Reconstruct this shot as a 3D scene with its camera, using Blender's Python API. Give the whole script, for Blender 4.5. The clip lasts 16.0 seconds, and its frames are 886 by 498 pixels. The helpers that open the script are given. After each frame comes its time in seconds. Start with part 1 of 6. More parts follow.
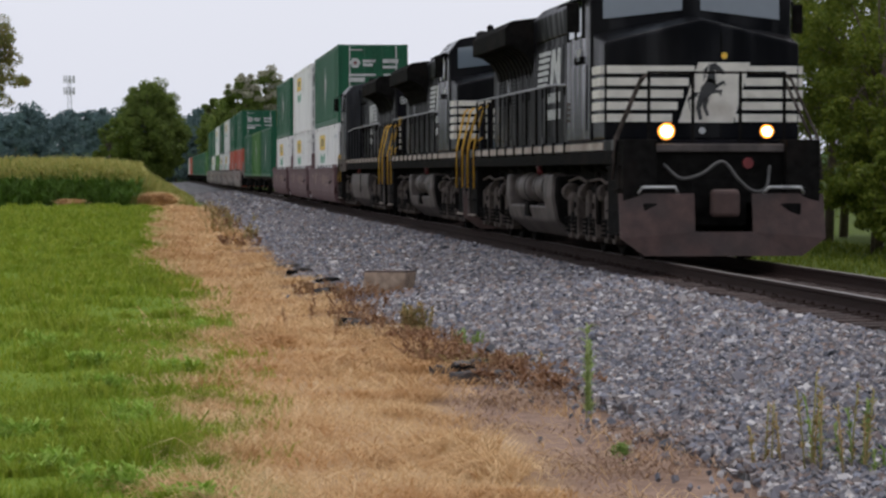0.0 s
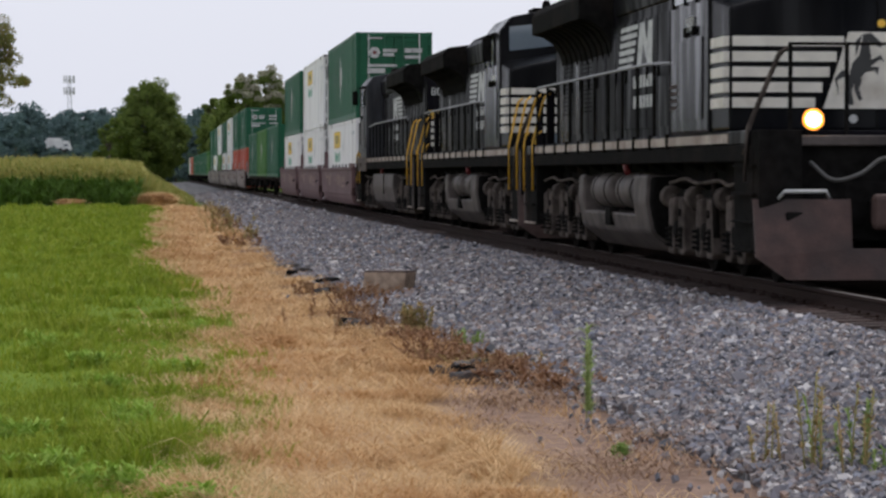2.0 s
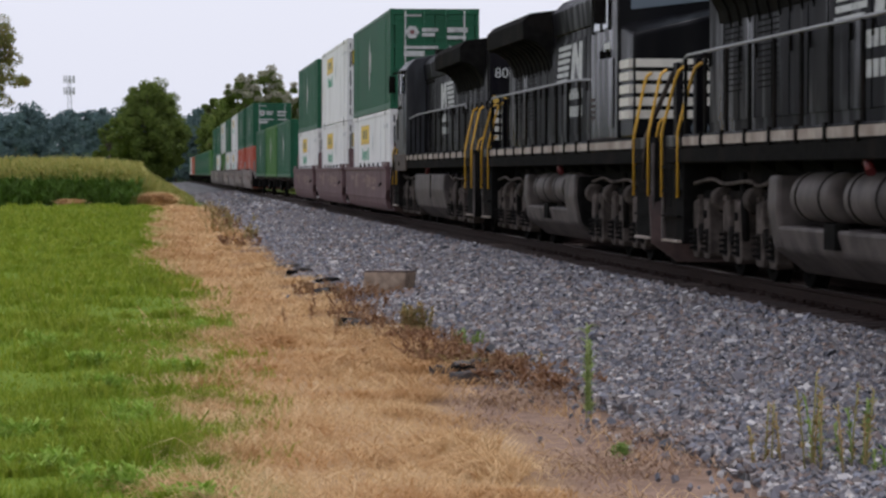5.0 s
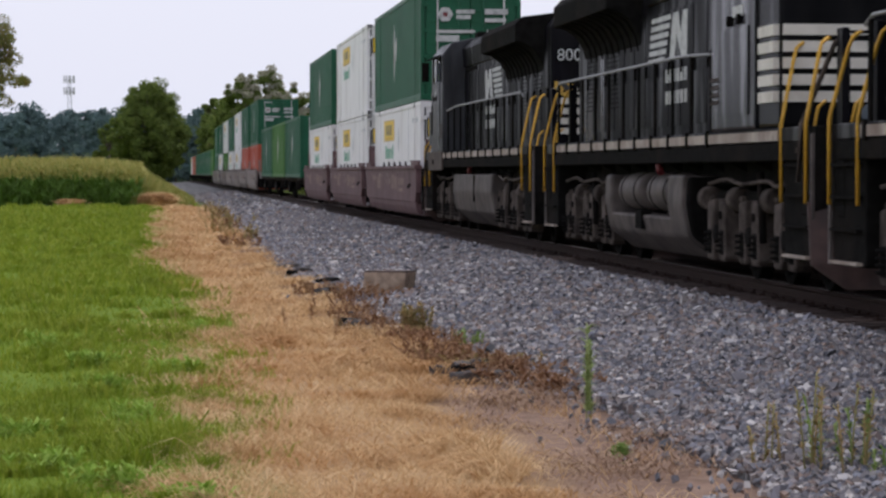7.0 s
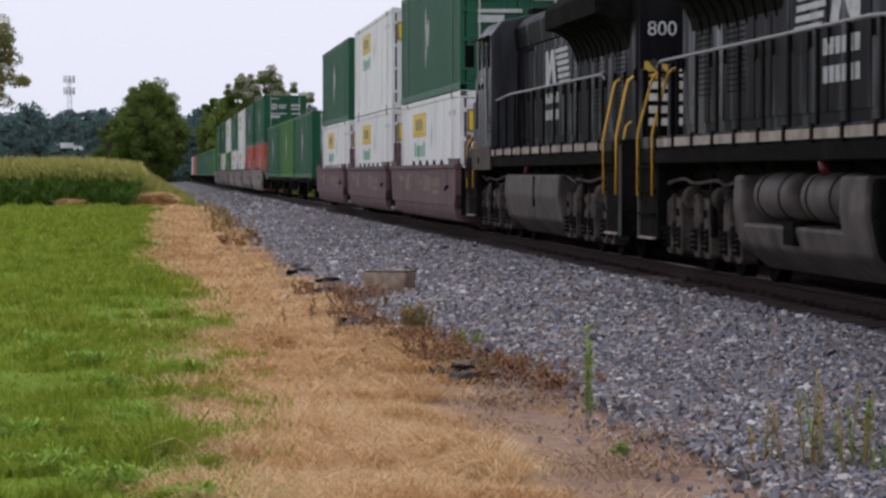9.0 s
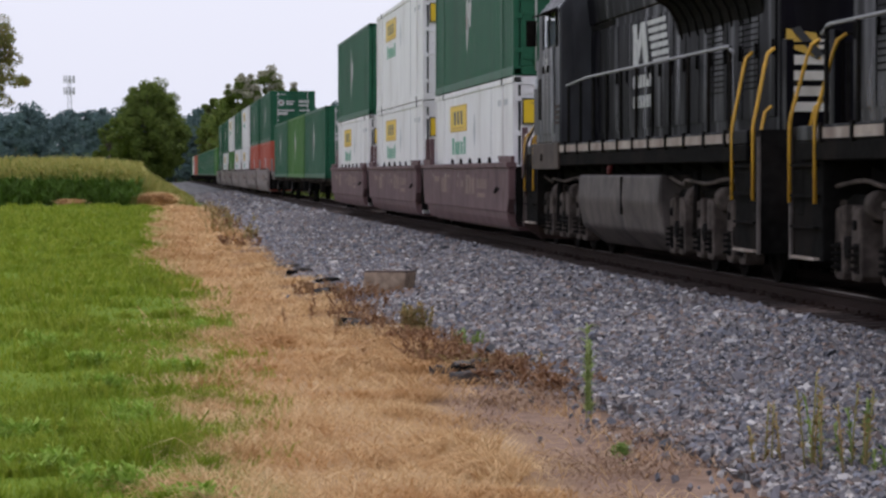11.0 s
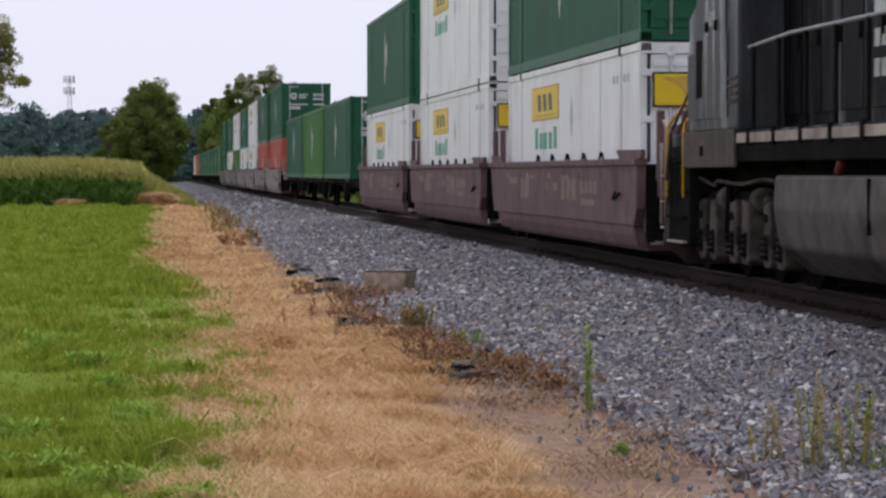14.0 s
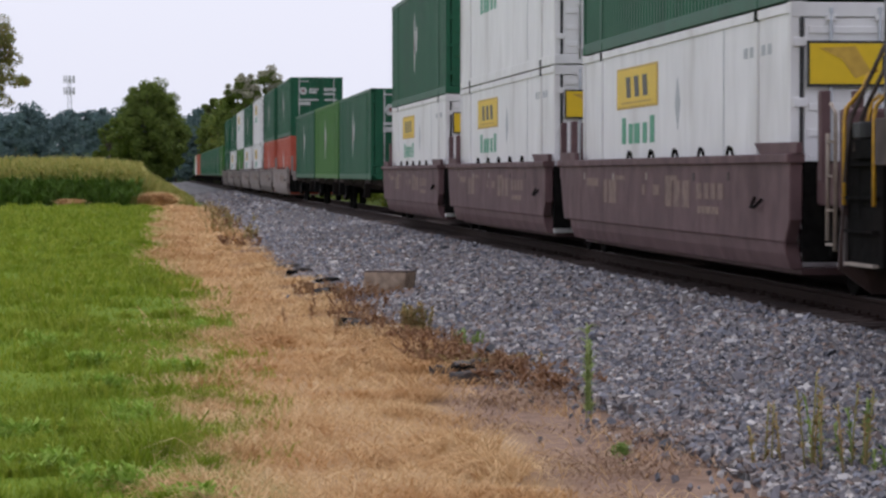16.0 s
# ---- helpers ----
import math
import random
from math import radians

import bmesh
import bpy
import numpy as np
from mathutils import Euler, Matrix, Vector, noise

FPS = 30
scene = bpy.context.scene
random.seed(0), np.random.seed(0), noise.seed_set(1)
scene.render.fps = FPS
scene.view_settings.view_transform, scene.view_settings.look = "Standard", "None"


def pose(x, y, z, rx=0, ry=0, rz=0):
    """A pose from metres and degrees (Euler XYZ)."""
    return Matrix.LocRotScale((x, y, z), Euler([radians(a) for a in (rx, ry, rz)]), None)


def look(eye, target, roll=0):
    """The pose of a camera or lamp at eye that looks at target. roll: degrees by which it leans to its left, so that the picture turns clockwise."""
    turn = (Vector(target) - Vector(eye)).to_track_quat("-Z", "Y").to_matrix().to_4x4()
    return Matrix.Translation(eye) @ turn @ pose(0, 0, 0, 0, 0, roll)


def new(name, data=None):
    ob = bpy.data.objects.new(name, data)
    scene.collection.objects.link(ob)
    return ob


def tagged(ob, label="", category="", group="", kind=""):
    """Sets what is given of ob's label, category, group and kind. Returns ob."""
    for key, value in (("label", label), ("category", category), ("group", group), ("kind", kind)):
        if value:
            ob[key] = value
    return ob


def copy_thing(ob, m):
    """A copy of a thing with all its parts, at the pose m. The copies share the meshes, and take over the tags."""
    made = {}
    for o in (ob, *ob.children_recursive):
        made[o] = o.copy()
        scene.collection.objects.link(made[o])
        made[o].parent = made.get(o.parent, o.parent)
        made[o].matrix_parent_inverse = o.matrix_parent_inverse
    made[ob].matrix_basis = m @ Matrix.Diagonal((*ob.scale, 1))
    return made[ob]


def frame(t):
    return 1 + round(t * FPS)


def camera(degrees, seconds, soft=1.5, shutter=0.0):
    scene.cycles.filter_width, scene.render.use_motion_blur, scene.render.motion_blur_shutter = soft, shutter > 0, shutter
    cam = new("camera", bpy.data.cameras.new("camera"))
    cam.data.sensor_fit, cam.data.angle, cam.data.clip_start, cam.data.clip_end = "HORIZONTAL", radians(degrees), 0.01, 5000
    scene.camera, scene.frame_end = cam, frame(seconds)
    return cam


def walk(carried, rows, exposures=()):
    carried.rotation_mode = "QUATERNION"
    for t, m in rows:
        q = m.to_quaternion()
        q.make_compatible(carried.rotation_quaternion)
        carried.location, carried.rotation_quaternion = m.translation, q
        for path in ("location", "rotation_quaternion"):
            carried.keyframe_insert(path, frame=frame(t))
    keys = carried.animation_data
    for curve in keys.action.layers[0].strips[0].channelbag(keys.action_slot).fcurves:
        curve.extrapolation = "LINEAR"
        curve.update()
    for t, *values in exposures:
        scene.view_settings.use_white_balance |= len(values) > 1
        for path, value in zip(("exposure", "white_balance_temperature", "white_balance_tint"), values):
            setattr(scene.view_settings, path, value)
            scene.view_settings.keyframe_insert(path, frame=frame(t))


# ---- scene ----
DURATION = 16.0
cam = camera(16.33, DURATION, soft=2.6, shutter=0.5)
EYE = (-8.22, 0.0, 1.29)
VIEW = pose(*EYE, 90 - 1.404, 0, -5.41)
walk(cam, [(0.0, VIEW), (DURATION, VIEW)], exposures=[(0.0, -0.06, 6500, 10), (4.0, -0.01, 6420, 11.5), (8.0, 0.04, 6370, 14), (DURATION, 0.06, 6380, 14)])

# ---- world, sun, exposure ----
world = bpy.data.worlds.new("overcast_sky")
scene.world = world
world.use_nodes = True
wn, wl = world.node_tree.nodes, world.node_tree.links
wn.clear()
sky = wn.new("ShaderNodeTexSky")
sky.sky_type = "NISHITA"
sky.sun_disc = False
sky.sun_elevation, sky.sun_rotation = radians(64), radians(34)
sky.air_density, sky.dust_density, sky.ozone_density = 1.0, 6.0, 1.0
pale = wn.new("ShaderNodeMixRGB")
pale.inputs[0].default_value = 0.82
pale.inputs[2].default_value = (8.85, 9.1, 10.2, 1)
wl.new(sky.outputs[0], pale.inputs[1])
wbg = wn.new("ShaderNodeBackground")
wbg.inputs[1].default_value = 0.105
wl.new(pale.outputs[0], wbg.inputs[0])
wout = wn.new("ShaderNodeOutputWorld")
wl.new(wbg.outputs[0], wout.inputs[0])
sun = new("sun", bpy.data.lights.new("sun", "SUN"))
sun.data.energy, sun.data.angle, sun.data.color = 1.1, radians(40), (1.0, 0.97, 0.92)
sun.matrix_world = look((20, 30, 74), (0, 0, 0))
scene.view_settings.exposure = 0.0

# ---- materials ----


def mat(name, color, rough=0.6, metal=0.0, var=0.25, scale=6.0, bump=0.0, bump_scale=60.0, dirt=None, dirt_amount=0.0, dirt_scale=1.2, spread=0.0, spec=0.5, stretch=(1, 1, 1), streak=0.0):
    """Principled surface with fine grain, broad staining and relief, in object space."""
    m = bpy.data.materials.new(name)
    m.use_nodes = True
    nt = m.node_tree
    b = nt.nodes["Principled BSDF"]
    b.inputs["Roughness"].default_value, b.inputs["Metallic"].default_value = rough, metal
    b.inputs["Specular IOR Level"].default_value = spec
    tc = nt.nodes.new("ShaderNodeTexCoord")
    mp = nt.nodes.new("ShaderNodeMapping")
    mp.inputs["Scale"].default_value = stretch
    nt.links.new(tc.outputs["Object"], mp.inputs[0])

    def noise_tex(s, detail=5):
        n = nt.nodes.new("ShaderNodeTexNoise")
        n.inputs["Scale"].default_value, n.inputs["Detail"].default_value = s, detail
        nt.links.new(mp.outputs[0], n.inputs["Vector"])
        return n

    def mix(fac, a, c, mode="MIX"):
        x = nt.nodes.new("ShaderNodeMixRGB")
        x.blend_type = mode
        for i, v in enumerate((fac, a, c)):
            if isinstance(v, (int, float)):
                x.inputs[i].default_value = v
            elif isinstance(v, tuple):
                x.inputs[i].default_value = (*v, 1)
            else:
                nt.links.new(v, x.inputs[i])
        return x.outputs[0]

    def ramp(src, lo, hi):
        r = nt.nodes.new("ShaderNodeMapRange")
        r.inputs["From Min"].default_value, r.inputs["From Max"].default_value = lo, hi
        nt.links.new(src, r.inputs["Value"])
        return r.outputs[0]

    dark = tuple(c * (1 - var) for c in color)
    light = tuple(min(1, c * (1 + var)) for c in color)
    col = mix(ramp(noise_tex(scale).outputs["Fac"], 0.3, 0.7), dark, light)
    if dirt is not None:
        patch = ramp(noise_tex(dirt_scale, 8).outputs["Fac"], 0.62 - 0.3 * dirt_amount, 0.75)
        col = mix(patch, col, dirt)
    if spread:
        oi = nt.nodes.new("ShaderNodeObjectInfo")
        r = nt.nodes.new("ShaderNodeMapRange")
        r.inputs["To Min"].default_value, r.inputs["To Max"].default_value = 1 - spread, 1 + spread
        nt.links.new(oi.outputs["Random"], r.inputs["Value"])
        col = mix(1.0, col, r.outputs[0], "MULTIPLY")
    nt.links.new(col, b.inputs["Base Color"])
    if streak:
        # cleaner, glossier streaks between dusty ones
        run = nt.nodes.new("ShaderNodeMapping")
        run.inputs["Scale"].default_value = (1.3, 1.3, 0.2)
        nt.links.new(tc.outputs["Object"], run.inputs[0])
        wash = nt.nodes.new("ShaderNodeTexNoise")
        wash.inputs["Scale"].default_value, wash.inputs["Detail"].default_value = 1.6, 6
        nt.links.new(run.outputs[0], wash.inputs["Vector"])
        for socket, lo, hi in (("Specular IOR Level", spec, streak), ("Roughness", rough, 0.2)):
            r = nt.nodes.new("ShaderNodeMapRange")
            r.inputs["From Min"].default_value, r.inputs["From Max"].default_value = 0.5, 0.72
            r.inputs["To Min"].default_value, r.inputs["To Max"].default_value = lo, hi
            nt.links.new(wash.outputs["Fac"], r.inputs["Value"])
            nt.links.new(r.outputs[0], b.inputs[socket])
    if bump:
        bp = nt.nodes.new("ShaderNodeBump")
        bp.inputs["Strength"].default_value, bp.inputs["Distance"].default_value = bump, 0.02
        nt.links.new(noise_tex(bump_scale).outputs["Fac"], bp.inputs["Height"])
        nt.links.new(bp.outputs[0], b.inputs["Normal"])
    return m


def island_mat(name, colors, rough=0.8, lo=0.0, hi=1.0, translucent=0.0, patch_scale=0.0, patch=None):
    """A surface whose colour differs from piece to piece of one joined mesh."""
    m = bpy.data.materials.new(name)
    m.use_nodes = True
    nt = m.node_tree
    b = nt.nodes["Principled BSDF"]
    b.inputs["Roughness"].default_value = rough
    b.inputs["Specular IOR Level"].default_value = 0.25
    geo = nt.nodes.new("ShaderNodeNewGeometry")
    cr = nt.nodes.new("ShaderNodeValToRGB")
    while len(cr.color_ramp.elements) < len(colors):
        cr.color_ramp.elements.new(0.5)
    for i, (e, c) in enumerate(zip(cr.color_ramp.elements, colors)):
        e.position, e.color = i / max(1, len(colors) - 1), (*c, 1)
    nt.links.new(geo.outputs["Random Per Island"], cr.inputs[0])
    col = cr.outputs[0]
    if patch is not None:
        n = nt.nodes.new("ShaderNodeTexNoise")
        n.inputs["Scale"].default_value, n.inputs["Detail"].default_value = patch_scale, 4
        nt.links.new(geo.outputs["Position"], n.inputs["Vector"])
        r = nt.nodes.new("ShaderNodeMapRange")
        r.inputs["From Min"].default_value, r.inputs["From Max"].default_value = 0.42, 0.62
        nt.links.new(n.outputs["Fac"], r.inputs["Value"])
        x = nt.nodes.new("ShaderNodeMixRGB")
        x.blend_type = "MULTIPLY"
        x.inputs[2].default_value = (*patch, 1)
        nt.links.new(r.outputs[0], x.inputs[0])
        nt.links.new(col, x.inputs[1])
        col = x.outputs[0]
    nt.links.new(col, b.inputs["Base Color"])
    if translucent:
        t = nt.nodes.new("ShaderNodeBsdfTranslucent")
        nt.links.new(col, t.inputs[0])
        mx = nt.nodes.new("ShaderNodeMixShader")
        mx.inputs[0].default_value = translucent
        nt.links.new(b.outputs[0], mx.inputs[1])
        nt.links.new(t.outputs[0], mx.inputs[2])
        nt.links.new(mx.outputs[0], nt.nodes["Material Output"].inputs[0])
    return m


def glow(name, color, strength):
    m = bpy.data.materials.new(name)
    m.use_nodes = True
    b = m.node_tree.nodes["Principled BSDF"]
    b.inputs["Base Color"].default_value = (*color, 1)
    b.inputs["Emission Color"].default_value = (*color, 1)
    b.inputs["Emission Strength"].default_value = strength
    return m


M = dict(
    black=mat("locomotive_black_paint", (0.0066, 0.0062, 0.0085), 0.42, 0, 0.4, 3, 0.5, 2.2, (0.017, 0.016, 0.016), 0.45, 0.9, spec=0.01, stretch=(1, 1, 0.35), streak=0.07),
    cab=mat("glossy_black_cab_paint", (0.006, 0.0064, 0.0078), 0.26, 0, 0.35, 3, 0.4, 2.0, (0.02, 0.019, 0.019), 0.5, 0.9, spec=0.02, stretch=(1, 1, 0.35), streak=0.25),
    dusty=mat("dusty_grey_cab_paint", (0.05, 0.051, 0.057), 0.42, 0, 0.35, 3, 0.3, 2.4, (0.09, 0.08, 0.073), 0.55, 0.8, spec=0.03, stretch=(1, 1, 0.35), streak=0.12),
    skirt=mat("dusty_brown_skirt_paint", (0.085, 0.065, 0.056), 0.6, 0, 0.3, 4, 0.2, 20, (0.05, 0.042, 0.04), 0.5, 1.2, spec=0.05),
    rubble=mat("dark_broken_asphalt", (0.06, 0.055, 0.055), 0.9, 0, 0.4, 14, 0.6, 40, (0.12, 0.09, 0.07), 0.4, 5.0),
    straw=mat("matted_straw", (0.72, 0.42, 0.16), 0.95, 0, 0.35, 9, 0.8, 25, (0.42, 0.24, 0.1), 0.3, 2.0),
    grime=mat("grimy_black_steel", (0.010, 0.0095, 0.009), 0.75, 0, 0.4, 8, 0.3, 30, (0.02, 0.016, 0.014), 0.4, spec=0.008),
    truck=mat("dusty_cast_steel", (0.1, 0.082, 0.073), 0.8, 0, 0.35, 9, 0.4, 40, (0.018, 0.015, 0.013), 0.6, 2.5, spec=0.02),
    tank=mat("dusty_grey_tank_paint", (0.108, 0.092, 0.086), 0.55, 0, 0.25, 4, 0.2, 30, (0.035, 0.031, 0.03), 0.55, 1.5, spec=0.05),
    stripe=mat("weathered_white_paint", (0.66, 0.62, 0.55), 0.6, 0, 0.1, 5, 0.1, 40, (0.45, 0.4, 0.33), 0.2, 2.0),
    sill=mat("dirty_sill_paint", (0.36, 0.3, 0.25), 0.7, 0, 0.3, 5, 0.1, 40, (0.15, 0.1, 0.075), 0.75, 1.2),
    yellow=mat("yellow_handrail_paint", (0.6, 0.33, 0.025), 0.5, 0, 0.15, 8),
    # sky reflected in the panes is partly put into this base colour
    glass=mat("sky_toned_glass", (0.15, 0.18, 0.21), 0.06, 0, 0.05, 3, spec=0.8),
    plow=mat("rusty_plow_steel", (0.06, 0.033, 0.028), 0.75, 0, 0.3, 5, 0.3, 30, (0.03, 0.022, 0.02), 0.5, 1.8),
    rubber=mat("dull_rubber_hose", (0.075, 0.072, 0.07), 0.7, 0, 0.2, 20),
    hose=mat("worn_grey_rail_paint", (0.24, 0.24, 0.25), 0.6, 0, 0.2, 20),
    red=mat("red_fitting_paint", (0.14, 0.012, 0.014), 0.5, 0, 0.2, 10),
    marker=mat("amber_marker_lens", (0.85, 0.5, 0.05), 0.3, 0, 0.05, 10),
    letter=mat("white_lettering", (0.5, 0.5, 0.49), 0.6, 0, 0.1, 10, 0, 10, (0.22, 0.22, 0.22), 0.4, 6),
    gold=mat("ochre_lettering", (0.55, 0.34, 0.05), 0.6, 0, 0.15, 8),
    rail_side=mat("rusty_rail_steel", (0.028, 0.017, 0.014), 0.85, 0, 0.3, 20, 0.3, 60, spec=0.1),
    rail_top=mat("polished_rail_head", (0.2, 0.18, 0.17), 0.5, 0.8, 0.1, 20),
    tie=mat("creosoted_tie_wood", (0.05, 0.031, 0.026), 0.9, 0, 0.35, 12, 0.6, 60, spread=0.3, stretch=(1, 4, 4)),
    green=mat("green_container_paint", (0.012, 0.1, 0.05), 0.5, 0, 0.15, 2, 0.1, 20, (0.014, 0.072, 0.038), 0.5, 0.8, spec=0.25, stretch=(1, 1, 0.4)),
    lime=mat("faded_green_container_paint", (0.05, 0.16, 0.028), 0.55, 0, 0.15, 2, 0.1, 20, spec=0.25),
    white=mat("white_container_paint", (0.79, 0.775, 0.775), 0.45, 0, 0.07, 2, 0.05, 20, (0.6, 0.575, 0.56), 0.4, 0.9, stretch=(1, 1, 0.4)),
    orange=mat("red_orange_container_paint", (0.42, 0.07, 0.035), 0.55, 0, 0.15, 2),
    well=mat("brown_well_car_paint", (0.138, 0.084, 0.087), 0.65, 0, 0.22, 2.5, 0.15, 25, (0.085, 0.048, 0.05), 0.45, 1.2, spec=0.12),
    well_grey=mat("grey_well_car_paint", (0.24, 0.205, 0.19), 0.7, 0, 0.18, 2.5, spread=0.3, spec=0.1),
    faded=mat("faded_tan_stencil", (0.215, 0.145, 0.115), 0.8, 0, 0.3, 9, 0, 10, (0.14, 0.085, 0.085), 0.4, 6.0),
    label=mat("yellow_placard", (0.75, 0.5, 0.01), 0.5, 0, 0.05, 5),
    ink=mat("black_print", (0.03, 0.03, 0.03), 0.5, 0, 0.1, 5),
    teal=mat("green_print", (0.04, 0.3, 0.17), 0.5, 0, 0.1, 5),
    lamp=glow("headlight_glow", (1.0, 0.72, 0.4), 12.0),
    # glow for the orange halo drawn round each lit lens
    halo=glow("lamp_halo_glow", (1.0, 0.36, 0.05), 1.3),
    bark=mat("tree_bark", (0.1, 0.075, 0.055), 0.9, 0, 0.35, 8, 0.6, 25),
    verge=mat("rough_bank_grass", (0.08, 0.12, 0.05), 0.95, 0, 0.4, 0.5, spec=0.1),
    galv=mat("galvanised_tower_steel", (0.42, 0.44, 0.46), 0.5, 0.3, 0.1, 4),
    concrete=mat("weathered_concrete", (0.36, 0.27, 0.2), 0.9, 0, 0.3, 9, 0.5, 40, (0.17, 0.11, 0.075), 0.5, 3),
)

# ---- building helpers ----


def mesh(name, bm):
    me = bpy.data.meshes.new(name)
    bm.to_mesh(me)
    bm.free()
    return me


def part(name, bm, material, parent=None, label=""):
    """Links a bmesh (or a finished mesh) as one object under its thing."""
    me = bm if isinstance(bm, bpy.types.Mesh) else mesh(name, bm)
    if not me.materials:
        me.materials.append(material)
    ob = new(name, me)
    if parent is not None:
        ob.parent = parent
    if label:
        tagged(ob, label)
    return ob


def thing(name, label, category, group="", kind=""):
    return tagged(new(name), label, category, group, kind)


def box(x0, x1, y0, y1, z0, z1, bevel=0.0, bm=None):
    own = bmesh.new()
    vs = [own.verts.new((x, y, z)) for x in (x0, x1) for y in (y0, y1) for z in (z0, z1)]
    for f in ((0, 1, 3, 2), (4, 6, 7, 5), (0, 4, 5, 1), (2, 3, 7, 6), (0, 2, 6, 4), (1, 5, 7, 3)):
        own.faces.new([vs[i] for i in f])
    if bevel:
        bmesh.ops.bevel(own, geom=own.edges[:], offset=bevel, segments=2, profile=0.5, affect="EDGES")
    return merge(bm, own)


def merge(bm, own):
    if bm is None:
        return own
    me = bpy.data.meshes.new("tmp")
    own.to_mesh(me)
    own.free()
    bm.from_mesh(me)
    bpy.data.meshes.remove(me)
    return bm


def prism(profile, a0, a1, axis="y", bevel=0.0, bm=None):
    """A profile swept along an axis. Profile pairs are (x, z) for y, (y, z) for x, (x, y) for z."""
    own = bmesh.new()
    rings = []
    for a in (a0, a1):
        rings.append([own.verts.new({"y": (p, a, q), "x": (a, p, q), "z": (p, q, a)}[axis]) for p, q in profile])
    n = len(profile)
    for i in range(n):
        own.faces.new((rings[0][i], rings[0][(i + 1) % n], rings[1][(i + 1) % n], rings[1][i]))
    own.faces.new(rings[0][::-1])
    own.faces.new(rings[1])
    bmesh.ops.recalc_face_normals(own, faces=own.faces[:])
    if bevel:
        bmesh.ops.bevel(own, geom=own.edges[:], offset=bevel, segments=2, profile=0.5, affect="EDGES")
    return merge(bm, own)


def cyl(p, q, r, r2=None, n=16, bm=None, bevel=0.0):
    own = bmesh.new()
    p, q = Vector(p), Vector(q)
    m = Matrix.Translation((p + q) / 2) @ (q - p).to_track_quat("Z", "Y").to_matrix().to_4x4()
    bmesh.ops.create_cone(own, cap_ends=True, segments=n, radius1=r, radius2=r if r2 is None else r2, depth=(q - p).length, matrix=m)
    if bevel:
        caps = [e for e in own.edges if any(len(f.verts) > 4 for f in e.link_faces)]
        bmesh.ops.bevel(own, geom=caps, offset=bevel, segments=3, profile=0.5, affect="EDGES")
    for f in own.faces:
        f.smooth = len(f.verts) == 4
    return merge(bm, own)


def tube(points, r, n=8, bm=None):
    """A bent pipe through the points."""
    own = bmesh.new()
    pts = [Vector(p) for p in points]
    rings = []
    up = Vector((0.13, 0.21, 0.97))
    for i, p in enumerate(pts):
        d = (pts[min(i + 1, len(pts) - 1)] - pts[max(i - 1, 0)]).normalized()
        u = d.cross(up).normalized() if d.cross(up).length > 0.05 else d.cross(Vector((1, 0, 0))).normalized()
        v = d.cross(u)
        rings.append([own.verts.new(p + r * (math.cos(a) * u + math.sin(a) * v)) for a in (2 * math.pi * k / n for k in range(n))])
    for a, b in zip(rings, rings[1:]):
        for k in range(n):
            f = own.faces.new((a[k], a[(k + 1) % n], b[(k + 1) % n], b[k]))
            f.smooth = True
    own.faces.new(rings[0][::-1])
    own.faces.new(rings[-1])
    bmesh.ops.recalc_face_normals(own, faces=own.faces[:])
    return merge(bm, own)


def joined(verts, faces, name):
    me = bpy.data.meshes.new(name)
    me.from_pydata(verts, [], faces)
    me.update()
    return me


# ---- ground, ballast and track ----
GROUND = -0.6
STONE_IN = -1.4


def edge_green(s):
    """Lateral place where mown green grass gives way to dead grass, along the track."""
    run = np.interp(s, [17, 19.4, 21, 23.3, 26.3, 30, 34, 40, 46.4, 52.3, 57, 68, 92, 142], [-8.05, -7.86, -7.62, -7.62, -7.55, -7.4, -7.32, -7.25, -7.4, -7.66, -8.15, -8.24, -8.13, -7.87])
    return run + 0.06 * np.sin(s * 2.3 + 1) + 0.04 * np.sin(s * 5.1)


def edge_stone(s):
    """Lateral place of the ballast's toe."""
    run = np.interp(s, [17, 22, 26, 29, 32, 36, 41, 46, 52, 65, 90, 142], [-4.68, -4.62, -4.72, -4.82, -4.9, -5.05, -5.25, -5.35, -5.5, -5.72, -5.4, -4.9])
    return run + 0.08 * np.sin(s * 1.1) + 0.07 * np.sin(s * 2.7 + 2)


def stone_top(x):
    """Height of the ballast's surface across the track."""
    a = np.where(x > 1.6, 1.6 + 2.6 * (x - 1.6), np.abs(x))
    return np.interp(a, [0, 1.0, 1.3, 1.6, 1.9, 4.6, 5.8], [-0.225, -0.225, -0.222, -0.222, -0.25, -0.5, GROUND - 0.03])


